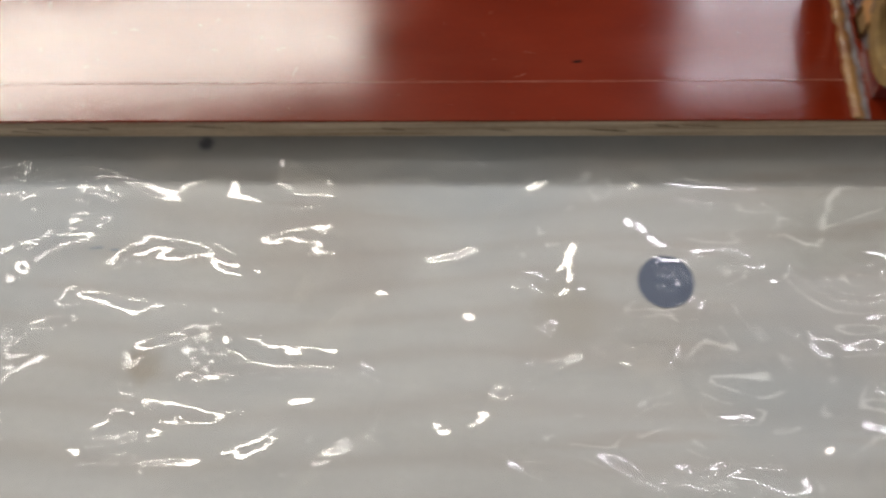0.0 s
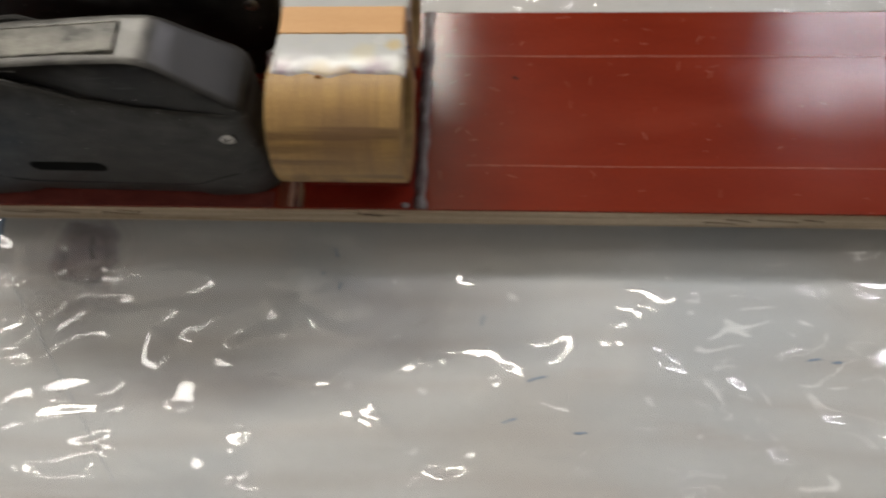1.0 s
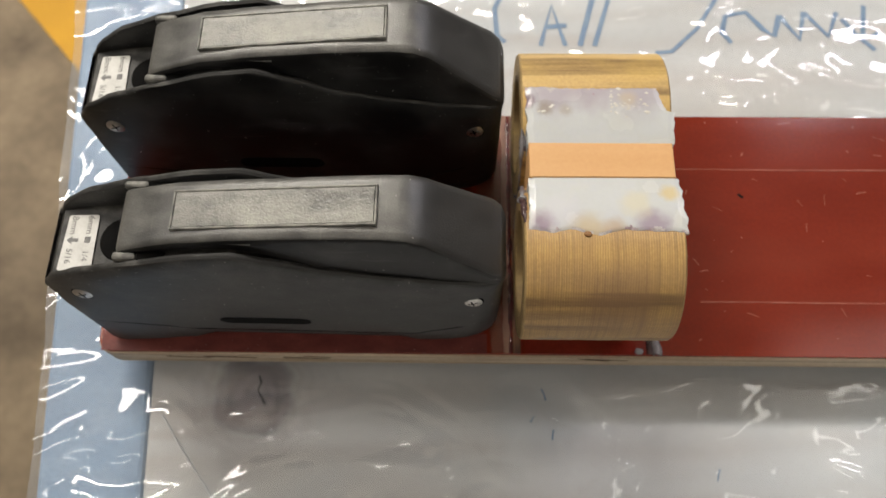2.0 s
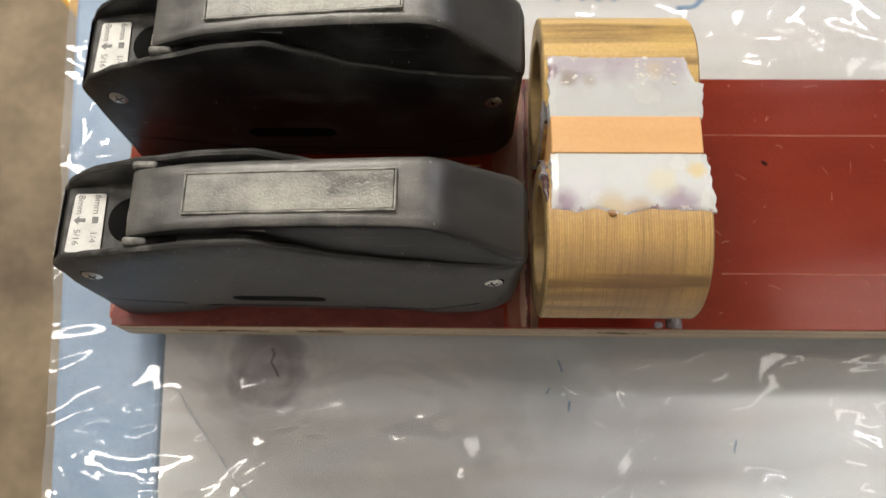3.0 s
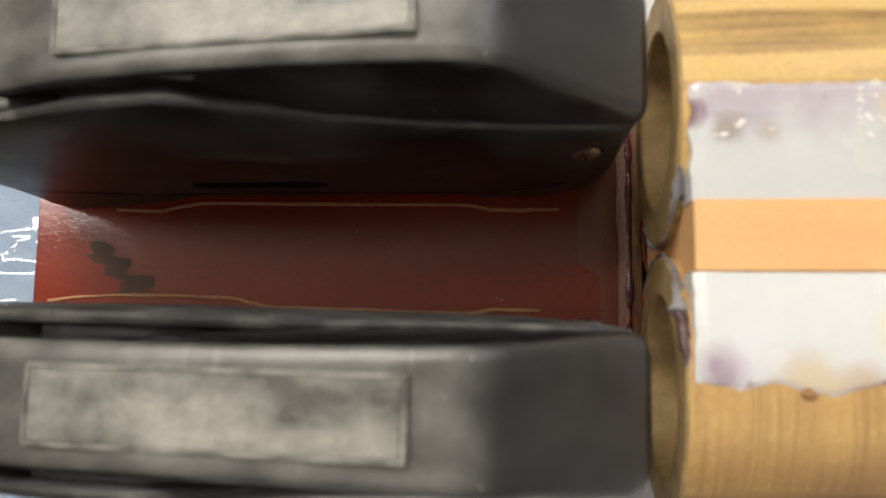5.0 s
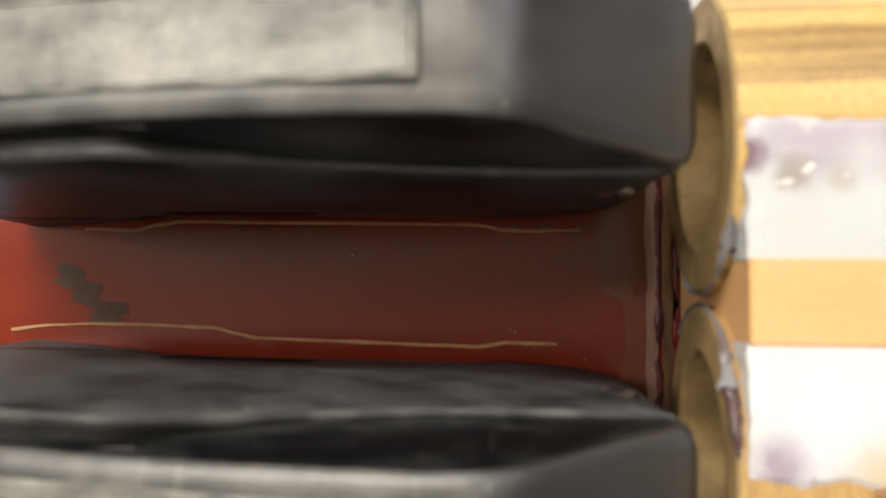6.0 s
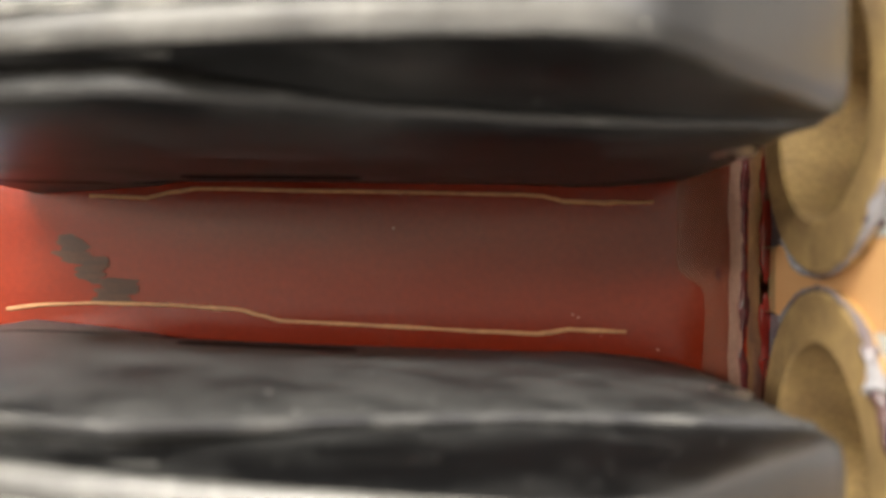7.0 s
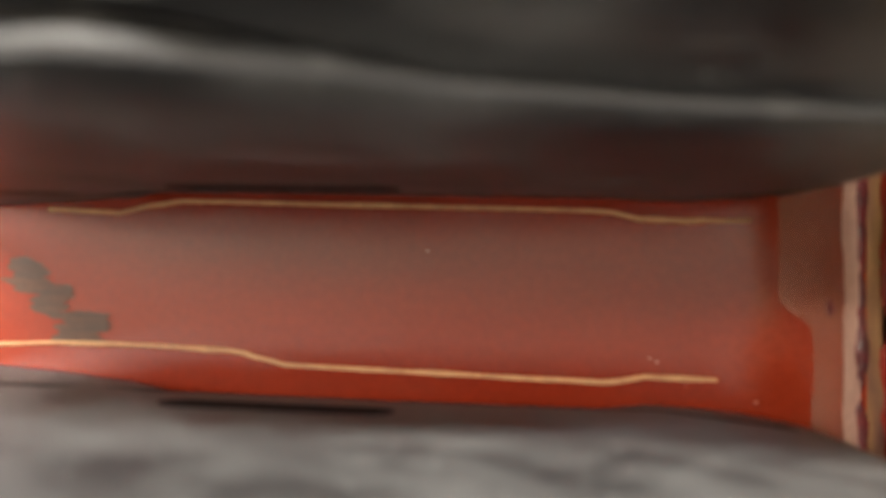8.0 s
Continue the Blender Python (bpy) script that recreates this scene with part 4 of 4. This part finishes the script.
def lid_mesh():
    xs = [0.0185, 0.0188, 0.0195, 0.021, 0.024, 0.030, 0.038, 0.046, 0.054, 0.062, 0.070, 0.078, 0.086, 0.094, 0.100, 0.104, 0.107, 0.1095, 0.112, 0.117, 0.122, 0.127, 0.132, 0.1335, 0.1345, 0.1352, 0.1358, 0.1363, 0.1368]
    secs = []
    for x in xs:
        zt, hw, hs = curve_at(LID_TOP, x), curve_at(LID_HW, x), curve_at(LID_SKIRT, x)
        zs = min(curve_at(RIM, x) - 0.0008, zt - 0.004)
        half = [(hs, zs), (hs - 0.0002, zs + 0.0014), (hw + (hs - hw) * 0.55, zs + (zt - zs) * 0.55), (hw + 0.0004, zt - 0.0022), (hw - 0.0002, zt - 0.0009), (hw - 0.0012, zt - 0.0001), (hw - 0.0028, zt)]
        secs.append([(x, y, z) for y, z in half] + [(x, -y, z) for y, z in half[::-1]])
    return loft(secs)


def face_patch(side, x0, x1, z0, z1, lift=0.00012, nx=24, nz=5):
    """A thin round-ended patch that follows the housing's outer face."""
    bm = bmesh.new()
    zc, half = (z0 + z1) / 2, (z1 - z0) / 2
    grid = []
    for i in range(nx + 1):
        x = x0 + (x1 - x0) * (0.5 - 0.5 * math.cos(math.pi * i / nx))
        inset = max(0.0, half - min(x - x0, x1 - x))
        h = max(0.0002, math.sqrt(max(half * half - inset * inset, 0)))
        row = []
        for k in range(nz + 1):
            z = zc - h + 2 * h * k / nz
            row.append((bm.verts.new((x, side * (cheek_y(x, z) + lift), z)), bm.verts.new((x, side * (cheek_y(x, z) - 0.0006), z))))
        grid.append(row)
    for a, b in zip(grid, grid[1:]):
        for k in range(nz):
            bm.faces.new((a[k][0], b[k][0], b[k + 1][0], a[k + 1][0]))
            bm.faces.new((a[k][1], a[k + 1][1], b[k + 1][1], b[k][1]))
        bm.faces.new((a[0][0], a[0][1], b[0][1], b[0][0]))
        bm.faces.new((a[nz][0], b[nz][0], b[nz][1], a[nz][1]))
    for row, flip in ((grid[0], 1), (grid[-1], -1)):
        for k in range(nz):
            bm.faces.new((row[k][0], row[k + 1][0], row[k + 1][1], row[k][1])[::flip])
    return bm


def screw_parts(clutch, x, y, z, side, lean):
    m = pose(x, y, z, -lean * side, 0, 0)
    bm = bmesh.new()
    bmesh.ops.create_cone(bm, cap_ends=True, segments=24, radius1=0.0037, radius2=0.0035, depth=0.0005, matrix=m)
    part("screw_seat", bm, VOID, clutch)
    bm = bmesh.new()
    bmesh.ops.create_uvsphere(bm, u_segments=24, v_segments=10, radius=0.0034, matrix=m @ Matrix.Diagonal((1, 1, 0.26, 1)))
    head = part("screw", bm, STEEL, clutch, "dull stainless screw head", smooth=True)
    for turn in (20, 110):
        bm = box(-0.0016, -0.00025, 0.0004, 0.0016, 0.00025, 0.00092)
        bmesh.ops.transform(bm, matrix=m @ pose(0, 0, 0, 0, 0, turn), verts=bm.verts)
        part("screw_slot", bm, VOID, head)


def text_mesh(body, size, m):
    cu = bpy.data.curves.new("print", "FONT")
    cu.body, cu.size, cu.extrude = body, size, 0.00004
    cu.align_x, cu.align_y = "CENTER", "CENTER"
    ob = bpy.data.objects.new("print", cu)
    scene.collection.objects.link(ob)
    bpy.context.view_layer.update()
    me = bpy.data.meshes.new_from_object(ob.evaluated_get(bpy.context.evaluated_depsgraph_get()))
    bpy.data.objects.remove(ob)
    bm = bmesh.new()
    bm.from_mesh(me)
    bmesh.ops.transform(bm, matrix=m, verts=bm.verts)
    return bm


def make_clutch():
    """Local x from the front screw along the board, y from the middle, z from the board."""
    c = empty("rope_clutch")
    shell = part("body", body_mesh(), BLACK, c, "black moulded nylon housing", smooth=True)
    lid = part("lever", lid_mesh(), LID_SHEEN_BLACK, c, "worn black locking lever", smooth=True)
    # up-facing lever faces carry painted sheen, the skirt is blacker; the housing's rims are rubbed too
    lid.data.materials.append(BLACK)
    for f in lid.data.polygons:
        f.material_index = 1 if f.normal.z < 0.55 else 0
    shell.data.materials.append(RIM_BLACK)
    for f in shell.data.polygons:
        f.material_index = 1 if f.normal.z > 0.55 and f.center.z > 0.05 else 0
    # the framed panel on the lever
    slope = math.atan2(0.0902 - 0.0838, 0.060)
    m = pose(0.0682, 0, 0.0877, 0, -math.degrees(slope), 0)
    bm = box(-0.0298, -0.0056, -0.0020, 0.0298, 0.0056, 0.00045, 0.0001, 1)
    bmesh.ops.transform(bm, matrix=m, verts=bm.verts)
    part("panel", bm, PANEL, lid, "rubbed grey panel")
    for x0, y0, x1, y1 in ((-0.0306, -0.0063, 0.0306, -0.0057), (-0.0306, 0.0057, 0.0306, 0.0063), (-0.0306, -0.0057, -0.0300, 0.0057), (0.0300, -0.0057, 0.0306, 0.0057)):
        bm = box(x0, y0, -0.0020, x1, y1, 0.00062, 0.00015, 1)
        bmesh.ops.transform(bm, matrix=m, verts=bm.verts)
        part("panel_edge", bm, PANEL_RIM, lid)
    # the rope opening before the lever, its shade a black disc, with the steel cam edge in it
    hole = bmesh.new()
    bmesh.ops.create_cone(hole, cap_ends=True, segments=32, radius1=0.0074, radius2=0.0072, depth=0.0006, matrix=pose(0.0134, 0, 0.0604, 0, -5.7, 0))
    part("rope_opening_shade", hole, VOID, c, "round rope opening, its shade a black disc")
    part("cam", box(0.0128, -0.0012, 0.0606, 0.0172, 0.0030, 0.0622, 0.0005), STEEL, c, "steel cam edge")
    for s in (-1, 1):
        knuckle = box(0.0188, s * 0.0118 - 0.0013, 0.066, 0.0262, s * 0.0118 + 0.0013, 0.0776, 0.0010)
        for v in knuckle.verts:
            v.co += 0.0003 * noise.noise_vector(v.co * 420)
        part("hinge_knuckle", knuckle, PANEL_RIM, c, "pale chafed hinge knuckle")
        # solid black block for the shade in the hinge gap
        part("hinge_gap_shade", box(0.0262, s * 0.0116 - 0.0012, 0.066, 0.0345, s * 0.0116 + 0.0012, 0.0768), VOID, c)
        screw_parts(c, 0.0008, s * (cheek_y(0.0008, 0.0535) - 0.0002), 0.0535, s, 82)
        screw_parts(c, 0.1268, s * (cheek_y(0.1268, 0.0490) - 0.0003), 0.0490, s, 84)
        # slot shade laid on the closed face as a black patch
        part("slot", face_patch(s, 0.0385, 0.0705, 0.0240, 0.0315), VOID, c, "moulded slot, its shade a black patch")
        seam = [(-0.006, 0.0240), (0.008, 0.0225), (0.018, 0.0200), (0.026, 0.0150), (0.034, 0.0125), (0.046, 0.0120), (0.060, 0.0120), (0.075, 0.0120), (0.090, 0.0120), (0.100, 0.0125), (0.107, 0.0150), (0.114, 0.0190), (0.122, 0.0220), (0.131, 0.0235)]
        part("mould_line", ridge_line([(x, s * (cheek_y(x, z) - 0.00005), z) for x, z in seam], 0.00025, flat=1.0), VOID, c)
    sticker = part("sticker", prism([(-0.0060, -0.0104), (0.0044, -0.0104), (0.0050, -0.0098), (0.0046, 0.0082), (0.0040, 0.0088), (-0.0052, 0.0088), (-0.0058, 0.0082), (-0.0066, -0.0098)], 0.0, 0.0001), STICKER, c, "small white size label")
    tilt = pose(0.0, 0, 0.0595, 0, -5.7, 0)
    sticker.matrix_basis = tilt
    for body, x, y, size in (("8mm", -0.0036, 0.0052, 0.0032), ("6mm", 0.0020, 0.0052, 0.0032), ("1/4", 0.0020, -0.0055, 0.0030), ("5/16", -0.0036, -0.0055, 0.0030)):
        part("print", text_mesh(body, size, pose(x, y, 0.00016, 0, 0, -90)), PRINT, sticker)
    bm = prism([(-0.0052, 0.0), (-0.0034, 0.0014), (-0.0034, 0.0006), (-0.0012, 0.0006), (-0.0012, -0.0006), (-0.0034, -0.0006), (-0.0034, -0.0014)], 0.00012, 0.0002)
    part("arrow", bm, PRINT, sticker)
    part("print_block", prism([(0.0010, -0.0011), (0.0030, -0.0011), (0.0030, 0.0011), (0.0010, 0.0011)], 0.00012, 0.0002), PRINT, sticker)
    return c


front = make_clutch()
front.matrix_basis = pose(0.0, 0.0177, 0.0, 0, 0, -0.7)
tagged(front, "black rope clutch with closed worn lever on the red board", "rope clutch", group="rope clutches on the board")
# the front housing is dustier, its colour also raised for the lamplight it catches
back = copy_thing(front, pose(0.0003, 0.0796, 0.0, 0, 0, 0))
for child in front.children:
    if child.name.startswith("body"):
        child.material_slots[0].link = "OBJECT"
        child.material_slots[0].material = DUSTY_LIT_BLACK
tagged(front, "black rope clutch, dusty scuffed sides painted lighter, closed worn lever", "rope clutch", group="rope clutches on the board")
